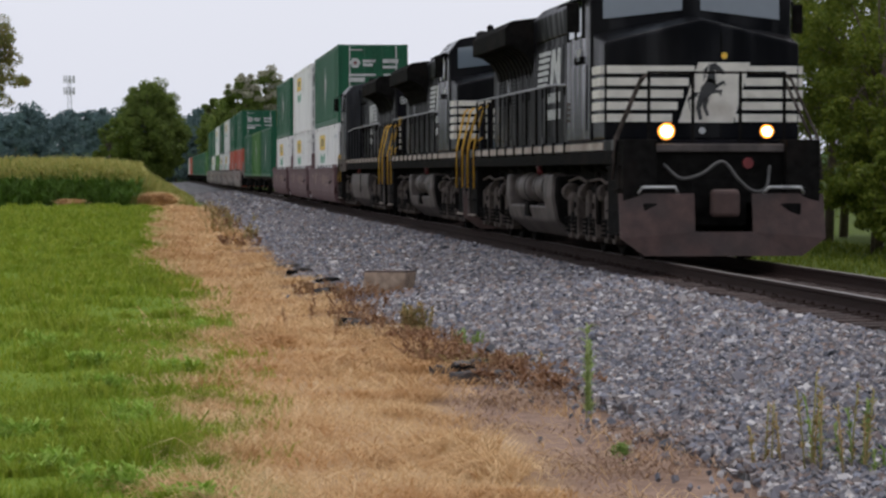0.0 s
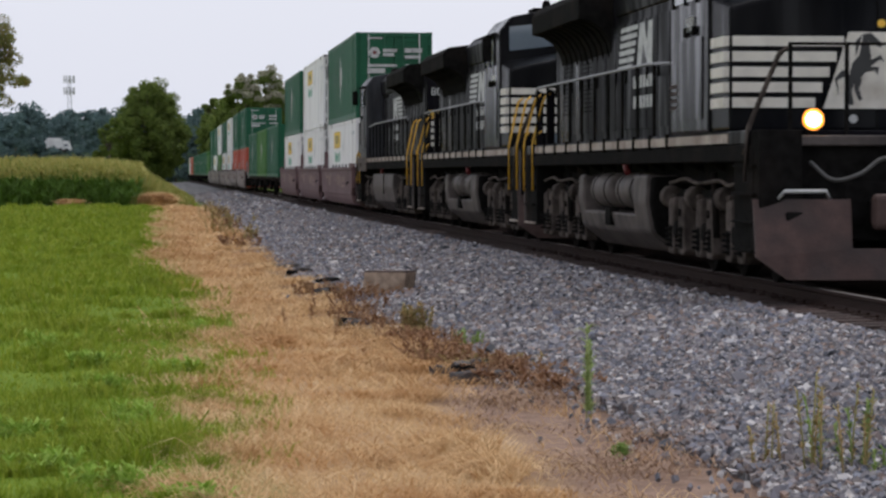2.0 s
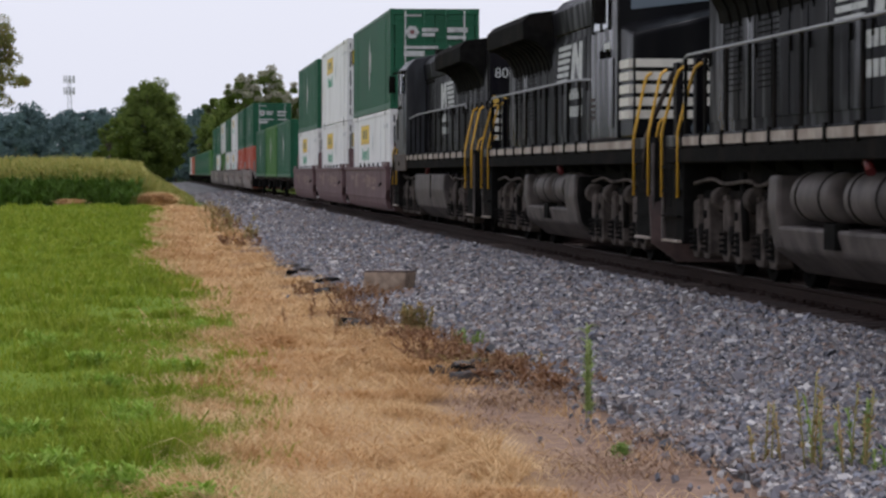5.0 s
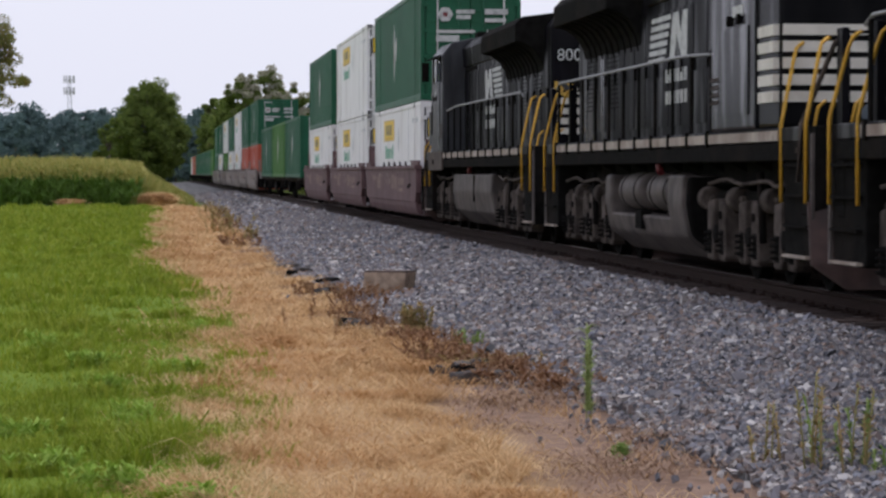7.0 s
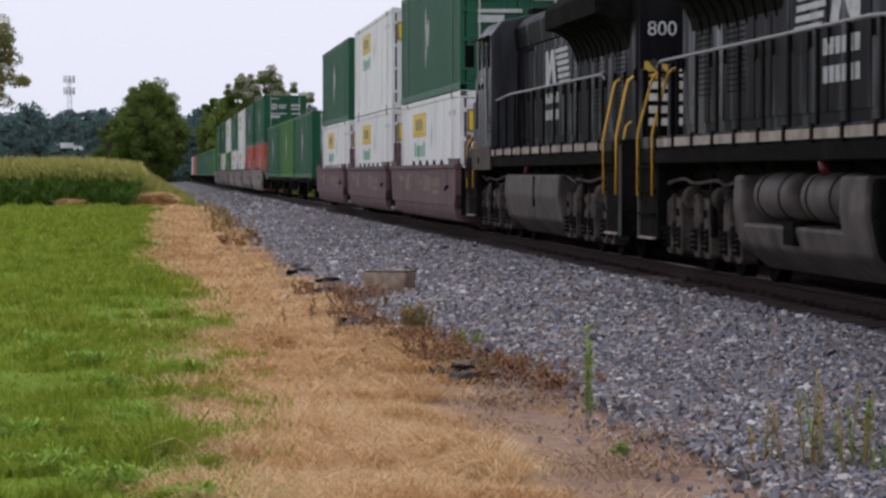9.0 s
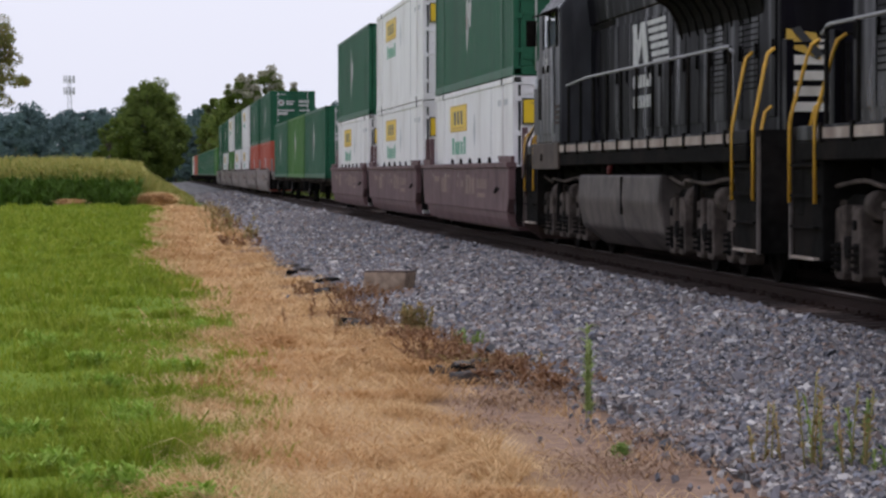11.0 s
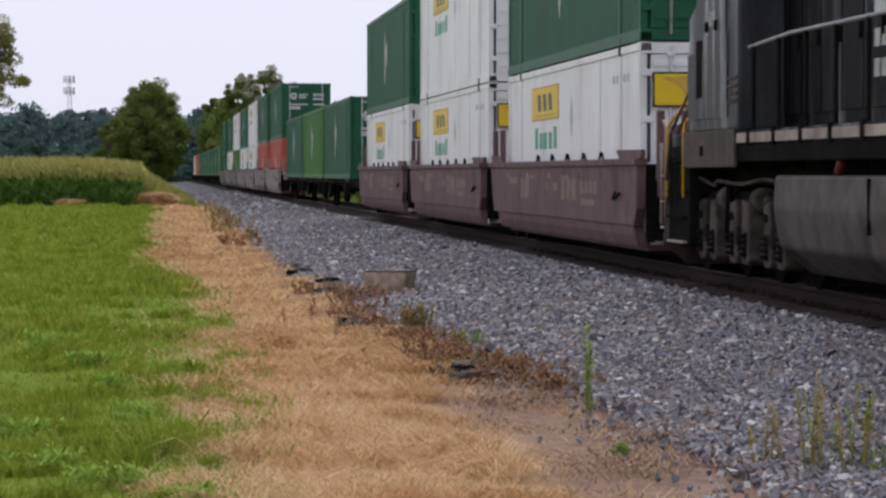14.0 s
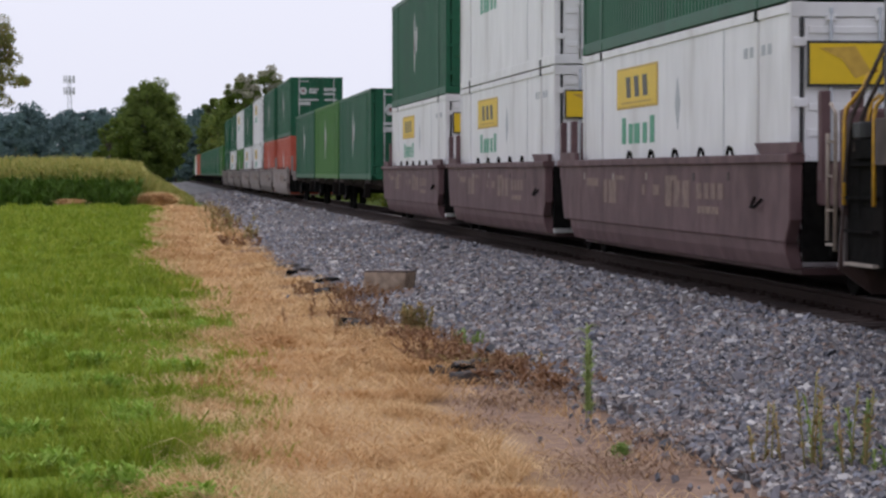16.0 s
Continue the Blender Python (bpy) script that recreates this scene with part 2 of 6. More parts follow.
def ground_material():
    m = bpy.data.materials.new("field_ground")
    m.use_nodes = True
    nt = m.node_tree
    b = nt.nodes["Principled BSDF"]
    b.inputs["Roughness"].default_value = 0.95
    b.inputs["Specular IOR Level"].default_value = 0.1
    geo = nt.nodes.new("ShaderNodeNewGeometry")
    sep = nt.nodes.new("ShaderNodeSeparateXYZ")
    nt.links.new(geo.outputs["Position"], sep.inputs[0])

    def tex(scale, detail=6):
        n = nt.nodes.new("ShaderNodeTexNoise")
        n.inputs["Scale"].default_value, n.inputs["Detail"].default_value = scale, detail
        nt.links.new(geo.outputs["Position"], n.inputs["Vector"])
        return n.outputs["Fac"]

    def calc(op, a, c, d=None):
        n = nt.nodes.new("ShaderNodeMath")
        n.operation = op
        for i, v in enumerate((a, c) if d is None else (a, c, d)):
            if isinstance(v, (int, float)):
                n.inputs[i].default_value = v
            else:
                nt.links.new(v, n.inputs[i])
        return n.outputs[0]

    def span(v, lo, hi):
        r = nt.nodes.new("ShaderNodeMapRange")
        r.inputs["From Min"].default_value, r.inputs["From Max"].default_value = lo, hi
        nt.links.new(v, r.inputs["Value"])
        return r.outputs[0]

    def mix(f, a, c):
        x = nt.nodes.new("ShaderNodeMixRGB")
        nt.links.new(f, x.inputs[0])
        for i, v in ((1, a), (2, c)):
            if isinstance(v, tuple):
                x.inputs[i].default_value = (*v, 1)
            else:
                nt.links.new(v, x.inputs[i])
        return x.outputs[0]

    wander = calc("MULTIPLY_ADD", tex(0.9), 1.1, -0.55)
    x = calc("ADD", sep.outputs["X"], wander)
    green = mix(span(tex(1.3), 0.35, 0.65), (0.14, 0.215, 0.018), (0.2, 0.275, 0.03))
    green = mix(span(tex(45, 3), 0.3, 0.7), (0.09, 0.15, 0.014), green)
    straw = mix(span(tex(2.2), 0.35, 0.65), (0.42, 0.28, 0.15), (0.62, 0.45, 0.26))
    straw = mix(span(tex(40, 3), 0.3, 0.7), (0.32, 0.2, 0.11), straw)
    soil = mix(span(tex(5), 0.35, 0.65), (0.2, 0.132, 0.1), (0.3, 0.205, 0.155))
    col = mix(span(x, -7.9, -7.4), green, straw)
    col = mix(span(x, -6.15, -5.65), col, soil)
    # shade beyond the track is put into the ground as a darker green
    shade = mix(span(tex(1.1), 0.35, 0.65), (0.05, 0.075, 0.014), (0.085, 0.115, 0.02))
    far = span(sep.outputs["Y"], 168, 178)
    col = mix(far, col, green)
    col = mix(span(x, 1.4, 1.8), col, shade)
    nt.links.new(col, b.inputs["Base Color"])
    bp = nt.nodes.new("ShaderNodeBump")
    bp.inputs["Strength"].default_value, bp.inputs["Distance"].default_value = 0.7, 0.05
    nt.links.new(tex(18, 8), bp.inputs["Height"])
    nt.links.new(bp.outputs[0], b.inputs["Normal"])
    return m


def ballast_material():
    m = bpy.data.materials.new("crushed_stone_bed")
    m.use_nodes = True
    nt = m.node_tree
    b = nt.nodes["Principled BSDF"]
    b.inputs["Roughness"].default_value = 0.9
    geo = nt.nodes.new("ShaderNodeNewGeometry")
    vo = nt.nodes.new("ShaderNodeTexVoronoi")
    vo.inputs["Scale"].default_value = 14
    nt.links.new(geo.outputs["Position"], vo.inputs["Vector"])
    sep = nt.nodes.new("ShaderNodeSeparateColor")
    nt.links.new(vo.outputs["Color"], sep.inputs[0])
    cr = nt.nodes.new("ShaderNodeValToRGB")
    # shade in the gaps between stones is put into the bed's dark colours
    for p, c in ((0.35, (0.06, 0.06, 0.066)), (0.7, (0.12, 0.118, 0.122))):
        cr.color_ramp.elements.new(p).color = (*c, 1)
    cr.color_ramp.elements[0].color = (0.015, 0.015, 0.016, 1)
    cr.color_ramp.elements[-1].color = (0.22, 0.212, 0.21, 1)
    nt.links.new(sep.outputs[0], cr.inputs[0])
    # oily brown staining between the rails; beyond them this darkening is painted shade
    place = nt.nodes.new("ShaderNodeSeparateXYZ")
    nt.links.new(geo.outputs["Position"], place.inputs[0])
    oil_and_shade = nt.nodes.new("ShaderNodeMapRange")
    oil_and_shade.inputs["From Min"].default_value, oil_and_shade.inputs["From Max"].default_value = STONE_IN - 0.1, STONE_IN + 0.12
    nt.links.new(place.outputs["X"], oil_and_shade.inputs["Value"])
    stain_and_shade = nt.nodes.new("ShaderNodeMixRGB")
    stain_and_shade.blend_type = "MULTIPLY"
    stain_and_shade.inputs[2].default_value = (0.17, 0.135, 0.12, 1)
    nt.links.new(oil_and_shade.outputs[0], stain_and_shade.inputs[0])
    nt.links.new(cr.outputs[0], stain_and_shade.inputs[1])
    nt.links.new(stain_and_shade.outputs[0], b.inputs["Base Color"])
    bp = nt.nodes.new("ShaderNodeBump")
    bp.inputs["Strength"].default_value, bp.inputs["Distance"].default_value = 1.0, 0.05
    bp.invert = True
    nt.links.new(vo.outputs["Distance"], bp.inputs["Height"])
    nt.links.new(bp.outputs[0], b.inputs["Normal"])
    return m


def tri_mesh(name, verts, tris, material, smooth=False):
    """A joined mesh from arrays of corners and triangles."""
    me = bpy.data.meshes.new(name)
    me.vertices.add(len(verts))
    me.vertices.foreach_set("co", np.ascontiguousarray(verts, dtype=np.float32).ravel())
    n = len(tris)
    me.loops.add(3 * n)
    me.loops.foreach_set("vertex_index", np.ascontiguousarray(tris, dtype=np.int32).ravel())
    me.polygons.add(n)
    me.polygons.foreach_set("loop_start", np.arange(0, 3 * n, 3, dtype=np.int32))
    me.polygons.foreach_set("use_smooth", np.full(n, smooth))
    me.update(calc_edges=True)
    me.validate()
    me.materials.append(material)
    return me


def ground():
    bm = bmesh.new()
    xs = [-3000, -300, -60, -20, -12, -9, -8, -7, -6, -5, 0, 5, 9, 20, 60, 300, 3000]
    ys = [-400, -60, 0, 15] + [20 + 4 * i for i in range(20)] + [110, 140, 180, 300, 600, 1200, 4000]
    grid = [[bm.verts.new((x, y, GROUND + (0.05 * noise.noise(Vector((x * 0.4, y * 0.15, 0))) if abs(x) < 15 and 0 < y < 120 else 0))) for y in ys] for x in xs]
    for i in range(len(xs) - 1):
        for j in range(len(ys) - 1):
            bm.faces.new((grid[i][j], grid[i + 1][j], grid[i + 1][j + 1], grid[i][j + 1])).smooth = True
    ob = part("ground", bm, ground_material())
    tagged(ob, "flat field of mown green grass with a dead tan strip", "ground", kind="structure")


ROCK = island_mat("grey_crushed_stone", [(0.05, 0.052, 0.06), (0.15, 0.155, 0.18), (0.24, 0.22, 0.22), (0.17, 0.18, 0.225), (0.34, 0.31, 0.3), (0.09, 0.09, 0.1), (0.29, 0.21, 0.17), (0.21, 0.22, 0.26), (0.58, 0.55, 0.53), (0.2, 0.165, 0.155), (0.13, 0.13, 0.15)], 0.85)


def ballast():
    bm = bmesh.new()
    prof = [-6.2, -5.4, -4.6, -3.6, -2.6, -1.9, -1.6, -1.3, -1.0, 0, 1.0, 1.3, 1.6, 1.9, 2.4, 2.9, 3.4]
    ys = [-30, 10] + [15 + 3 * i for i in range(40)] + [150, 200, 300, 500, 900]
    rows = []
    for y in ys:
        toe = float(edge_stone(y))
        rows.append([bm.verts.new((max(x, toe) if x < 0 else x, y, float(stone_top(x)) - (0.03 if x < -1.6 else 0))) for x in prof])
    for a, b in zip(rows, rows[1:]):
        for k in range(len(prof) - 1):
            bm.faces.new((a[k], a[k + 1], b[k + 1], b[k])).smooth = True
    ob = part("ballast", bm, ballast_material())
    tagged(ob, "shoulder of grey crushed stone under the track", "ballast", kind="structure")
    rng = np.random.default_rng(5)
    cube = np.array([(x, y, z) for x in (-1, 1) for y in (-1, 1) for z in (-1, 1)], float)
    ft = np.array([(0, 1, 3), (0, 3, 2), (4, 6, 7), (4, 7, 5), (0, 4, 5), (0, 5, 1), (2, 3, 7), (2, 7, 6), (0, 2, 6), (0, 6, 4), (1, 5, 7), (1, 7, 3)])
    verts = []
    for s0, s1, n, size in ((16, 30, 40000, 0.0175), (30, 60, 44000, 0.023), (60, 120, 30000, 0.028), (120, 260, 20000, 0.045)):
        x = rng.uniform(-6.4, STONE_IN, n)
        y = rng.uniform(s0, s1, n)
        toe = edge_stone(y)
        loose = rng.random(n) < np.exp(-np.maximum(0, toe - x) / 0.16) * np.where(x < toe, 0.35, 1)
        x, y = x[loose], y[loose]
        k = len(x)
        z = np.maximum(stone_top(x), GROUND - 0.01) + rng.uniform(-0.012, 0.02, k)
        r = size * rng.lognormal(0, 0.3, k)
        v = cube[None] * r[:, None, None] * rng.uniform(0.45, 1.15, (k, 8, 3)) * rng.uniform(0.7, 1.25, (k, 1, 3))
        q = rng.normal(size=(k, 4))
        q /= np.linalg.norm(q, axis=1)[:, None]
        w, a, b, c = q.T
        rot = np.stack([1 - 2 * (b * b + c * c), 2 * (a * b - w * c), 2 * (a * c + w * b), 2 * (a * b + w * c), 1 - 2 * (a * a + c * c), 2 * (b * c - w * a), 2 * (a * c - w * b), 2 * (b * c + w * a), 1 - 2 * (a * a + b * b)], 1).reshape(k, 3, 3)
        verts.append(np.einsum("kij,kvj->kvi", rot, v) + np.stack([x, y, z], 1)[:, None])
    v = np.concatenate(verts)
    tris = ft[None] + (8 * np.arange(len(v)))[:, None, None]
    me = tri_mesh("loose_stone", v.reshape(-1, 3), tris.reshape(-1, 3), ROCK)
    tagged(part("loose_stone", me, ROCK), "loose grey crushed stones of the track bed", "gravel", kind="stuff")


def track():
    t = thing("railway_track", "single railway track with rusty rails on dark wooden ties", "railway track", kind="structure")
    head = [(-0.036, 0.0), (0.036, 0.0), (0.037, -0.035), (0.01, -0.05), (0.009, -0.14), (0.07, -0.165), (0.07, -0.18), (-0.07, -0.18), (-0.07, -0.165), (-0.009, -0.14), (-0.01, -0.05), (-0.037, -0.035)]
    for x in (-0.755, 0.755):
        part("rail", prism([(x + p, q - 0.004) for p, q in head], -30, 900), M["rail_side"], t)
        part("running_surface", prism([(x - 0.03, -0.004), (x + 0.03, -0.004), (x + 0.024, 0.0), (x - 0.024, 0.0)], -30, 900), M["rail_top"], t, "bright polished rail head")
    tie = mesh("tie", box(-1.32, 1.32, -0.115, 0.115, -0.36, -0.185, 0.012))
    tie.materials.append(M["tie"])
    plate = mesh("tie_plate", box(-0.18, 0.18, -0.1, 0.1, -0.186, -0.172))
    plate.materials.append(M["rail_side"])
    spike = mesh("spike", box(-0.016, 0.016, -0.016, 0.016, -0.175, -0.14, 0.004))
    spike.materials.append(M["rail_side"])
    rng = random.Random(3)
    for i in range(280):
        y = 12 + 0.53 * i + rng.uniform(-0.03, 0.03)
        ob = part("tie", tie, M["tie"], t)
        ob.matrix_basis = pose(rng.uniform(-0.06, 0.06), y, rng.uniform(-0.006, 0.006), 0, 0, rng.uniform(-1, 1))
        if y < 60:
            for x in (-0.755, 0.755):
                p = part("tie_plate", plate, M["rail_side"], ob)
                p.location = (x, 0, 0)
            for dx in (-0.1, 0.1):
                part("spike", spike, M["rail_side"], ob).location = (-0.755 + dx, 0.05, 0)
    bm = bmesh.new()
    for i in range(850):
        box(-1.32, 1.32, -0.115 + 161 + 0.53 * i, 0.115 + 161 + 0.53 * i, -0.36, -0.185, 0, bm)
    tagged(part("far_ties", bm, M["tie"], t), kind="stuff")


ground()
ballast()
track()

# ---- trains: shared parts ----
moving = []
rolling = []


def on_rails(ob, s, turned=False):
    """Note a vehicle, or a load, that rolls with the train; s is its place on the track at the start."""
    moving.append((ob, s, turned))
    return ob


def lathe(profile, n=28):
    """A solid of revolution about x; profile pairs are (x, radius)."""
    bm = bmesh.new()
    rings = [[bm.verts.new((x, r * math.cos(2 * math.pi * k / n), r * math.sin(2 * math.pi * k / n))) for k in range(n)] for x, r in profile]
    for a, b in zip(rings, rings[1:]):
        for k in range(n):
            bm.faces.new((a[k], a[(k + 1) % n], b[(k + 1) % n], b[k]))
    bm.faces.new(rings[0][::-1])
    bm.faces.new(rings[-1])
    bmesh.ops.recalc_face_normals(bm, faces=bm.faces[:])
    return bm


def wheelset(parent, y, r, backwards=False):
    w = part("wheelset", cyl((-0.9, 0, 0), (0.9, 0, 0), 0.08, n=12), M["grime"], parent)
    for x in (-1, 1):
        part("wheel", lathe([(x * 0.66, r + 0.028), (x * 0.69, r + 0.028), (x * 0.695, r), (x * 0.82, r), (x * 0.82, r * 0.82), (x * 0.77, r * 0.75), (x * 0.78, r * 0.34), (x * 0.86, r * 0.3), (x * 0.86, 0.05)]), M["grime"], w)
    w.location = (0, y, r)
    rolling.append((w, y, r, -1 if backwards else 1))
    return w


def writing(text, size, material, parent, m, name="lettering"):
    cu = bpy.data.curves.new(name, "FONT")
    cu.body, cu.size, cu.extrude = text, size, 0.003
    cu.align_x, cu.align_y = "CENTER", "CENTER"
    tmp = new("tmp_text", cu)
    me = bpy.data.meshes.new_from_object(tmp)
    bpy.data.objects.remove(tmp)
    bpy.data.curves.remove(cu)
    me.materials.clear()
    ob = part(name, me, material, parent)
    ob.matrix_basis = m
    return ob


def plate_x(x, side, pts, t=0.006, bm=None):
    """A flat plate on a wall that faces along x; pts are (y, z)."""
    a, b = (x, x + side * t)
    return prism(pts, min(a, b), max(a, b), "x", 0, bm)


def rect(a0, a1, b0, b1):
    return [(a0, b0), (a1, b0), (a1, b1), (a0, b1)]


def arc_pts(c, r, n, plane="yz"):
    return [(c[0] + r * math.cos(2 * math.pi * k / n), c[1] + r * math.sin(2 * math.pi * k / n)) for k in range(n)]


def eased(points, n=6):
    """A smooth run of points through the given ones."""
    p = [Vector(q) for q in points]
    p = [2 * p[0] - p[1]] + p + [2 * p[-1] - p[-2]]
    out = []
    for a, b, c, d in zip(p, p[1:], p[2:], p[3:]):
        for k in range(n):
            t = k / n
            out.append(0.5 * (2 * b + (c - a) * t + (2 * a - 5 * b + 4 * c - d) * t * t + (3 * b - a - 3 * c + d) * t ** 3))
    return out + [p[-2]]


# ---- locomotives ----


def truck_frame(loco, yc):
    """Three-axle cast truck, with its boxes, springs and brake cylinders."""
    for sx in (-1, 1):
        x0, x1 = sorted((sx * 1.06, sx * 1.2))
        beam = [(yc - 2.8, 0.8), (yc - 2.62, 1.02), (yc - 2.4, 1.08), (yc + 2.4, 1.08), (yc + 2.62, 1.02), (yc + 2.8, 0.8), (yc + 2.6, 0.74), (yc + 1.5, 0.8), (yc + 1.2, 0.9), (yc + 0.85, 0.9), (yc + 0.55, 0.8), (yc - 0.55, 0.8), (yc - 0.85, 0.9), (yc - 1.2, 0.9), (yc - 1.5, 0.8), (yc - 2.6, 0.74)]
        part("truck_frame", prism(beam, x0, x1, "x", 0.025), M["grime"], loco, "grimy cast truck side frame")
        for a in (-2.05, 0, 2.05):
            y = yc + a
            xa, xb = sorted((sx * 1.08, sx * 1.32))
            # two cast legs, a dark plate on each for the shaded spring pocket, and the axle box between
            for o in (-1, 1):
                leg = [(y + o * 0.16, 0.98), (y + o * 0.56, 0.94), (y + o * 0.6, 0.28), (y + o * 0.52, 0.22), (y + o * 0.22, 0.22), (y + o * 0.16, 0.3)]
                q = part("pedestal", prism(leg, xa, xb, "x", 0.025), M["truck"], loco, "dusty brown cast pedestal leg")
                part("spring_pocket", box(*sorted((sx * 1.3, sx * 1.326)), y + o * 0.39 - 0.13, y + o * 0.39 + 0.13, 0.3, 0.6, 0.006), M["grime"], q)
                sp = bmesh.new()
                for k in range(4):
                    cyl((sx * 1.31, y + o * 0.39, 0.33 + 0.07 * k), (sx * 1.31, y + o * 0.39, 0.365 + 0.07 * k), 0.09, n=12, bm=sp)
                part("coil_spring", sp, M["grime"], q)
            j = box(*sorted((sx * 1.06, sx * 1.24)), y - 0.17, y + 0.17, 0.36, 0.76, 0.03)
            cyl((sx * 1.22, y, 0.55), (sx * 1.34, y, 0.55), 0.13, 0.11, 14, j)
            part("journal_box", j, M["grime"], loco)
            part("bolt_cap", cyl((sx * 1.31, y - 0.36, 0.78), (sx * 1.35, y - 0.36, 0.78), 0.05, n=10), M["grime"], loco)
            # motor and gear case hung on the axle
            part("traction_motor", prism([(y - 0.5, 0.16), (y + 0.5, 0.16), (y + 0.75, 0.5), (y + 0.6, 1.05), (y - 0.6, 1.05), (y - 0.75, 0.5)], *sorted((sx * 0.02, sx * 0.6)), "x", 0.04), M["grime"], loco)
        for a in (-1.03, 1.03, 2.95, -2.95):
            c = cyl((sx * 1.22, yc + a - 0.16, 0.98), (sx * 1.22, yc + a + 0.16, 0.98), 0.15, n=16, bevel=0.03)
            cyl((sx * 1.22, yc + a - 0.34, 0.98), (sx * 1.22, yc + a + 0.3, 0.98), 0.045, n=8, bm=c)
            part("brake_cylinder", c, M["truck"], loco)
        for a in (-1.03, 1.03):
            part("brake_hanger", prism([(yc + a - 0.1, 0.92), (yc + a + 0.08, 0.92), (yc + a + 0.16, 0.3), (yc + a + 0.02, 0.24)], *sorted((sx * 1.0, sx * 1.1)), "x", 0.01), M["grime"], loco)
        part("damper", cyl((sx * 1.3, yc - 0.78, 0.5), (sx * 1.3, yc - 0.62, 1.3), 0.045, n=10), M["grime"], loco)
        part("brake_pipe", tube(eased([(sx * 1.3, yc - 2.7, 1.24), (sx * 1.3, yc - 1.6, 1.14), (sx * 1.34, yc - 1.2, 1.2), (sx * 1.34, yc + 0.3, 1.16), (sx * 1.3, yc + 1.4, 1.22), (sx * 1.3, yc + 2.6, 1.16)], 3), 0.025), M["truck"], loco)
        part("sand_pipe", tube([(sx * 1.3, yc - 2.7, 1.3), (sx * 1.34, yc - 2.8, 0.8), (sx * 1.1, yc - 2.75, 0.22)], 0.03), M["grime"], loco)


def hood_side(loco, sx, x, doors, louvres):
    """Access doors, latches and louvres along one side of the hood."""
    for y0, y1, z0, z1 in doors:
        d = part("hood_door", plate_x(x, sx, rect(y0, y1, z0, z1), 0.022), M["black"], loco)
        h = box(*sorted((x + sx * 0.022, x + sx * 0.05)), y1 - 0.1, y1 - 0.05, (z0 + z1) / 2 - 0.09, (z0 + z1) / 2 + 0.09, 0.006)
        part("latch", h, M["grime"], d)
    for y0, y1, z0, z1 in louvres:
        n = max(3, int((z1 - z0) / 0.07))
        for k in range(n):
            z = z0 + (z1 - z0) * k / n
            part("louvre_slat", prism([(x, z), (x + sx * 0.035, z), (x, z + 0.045)], y0, y1), M["grime"], loco)


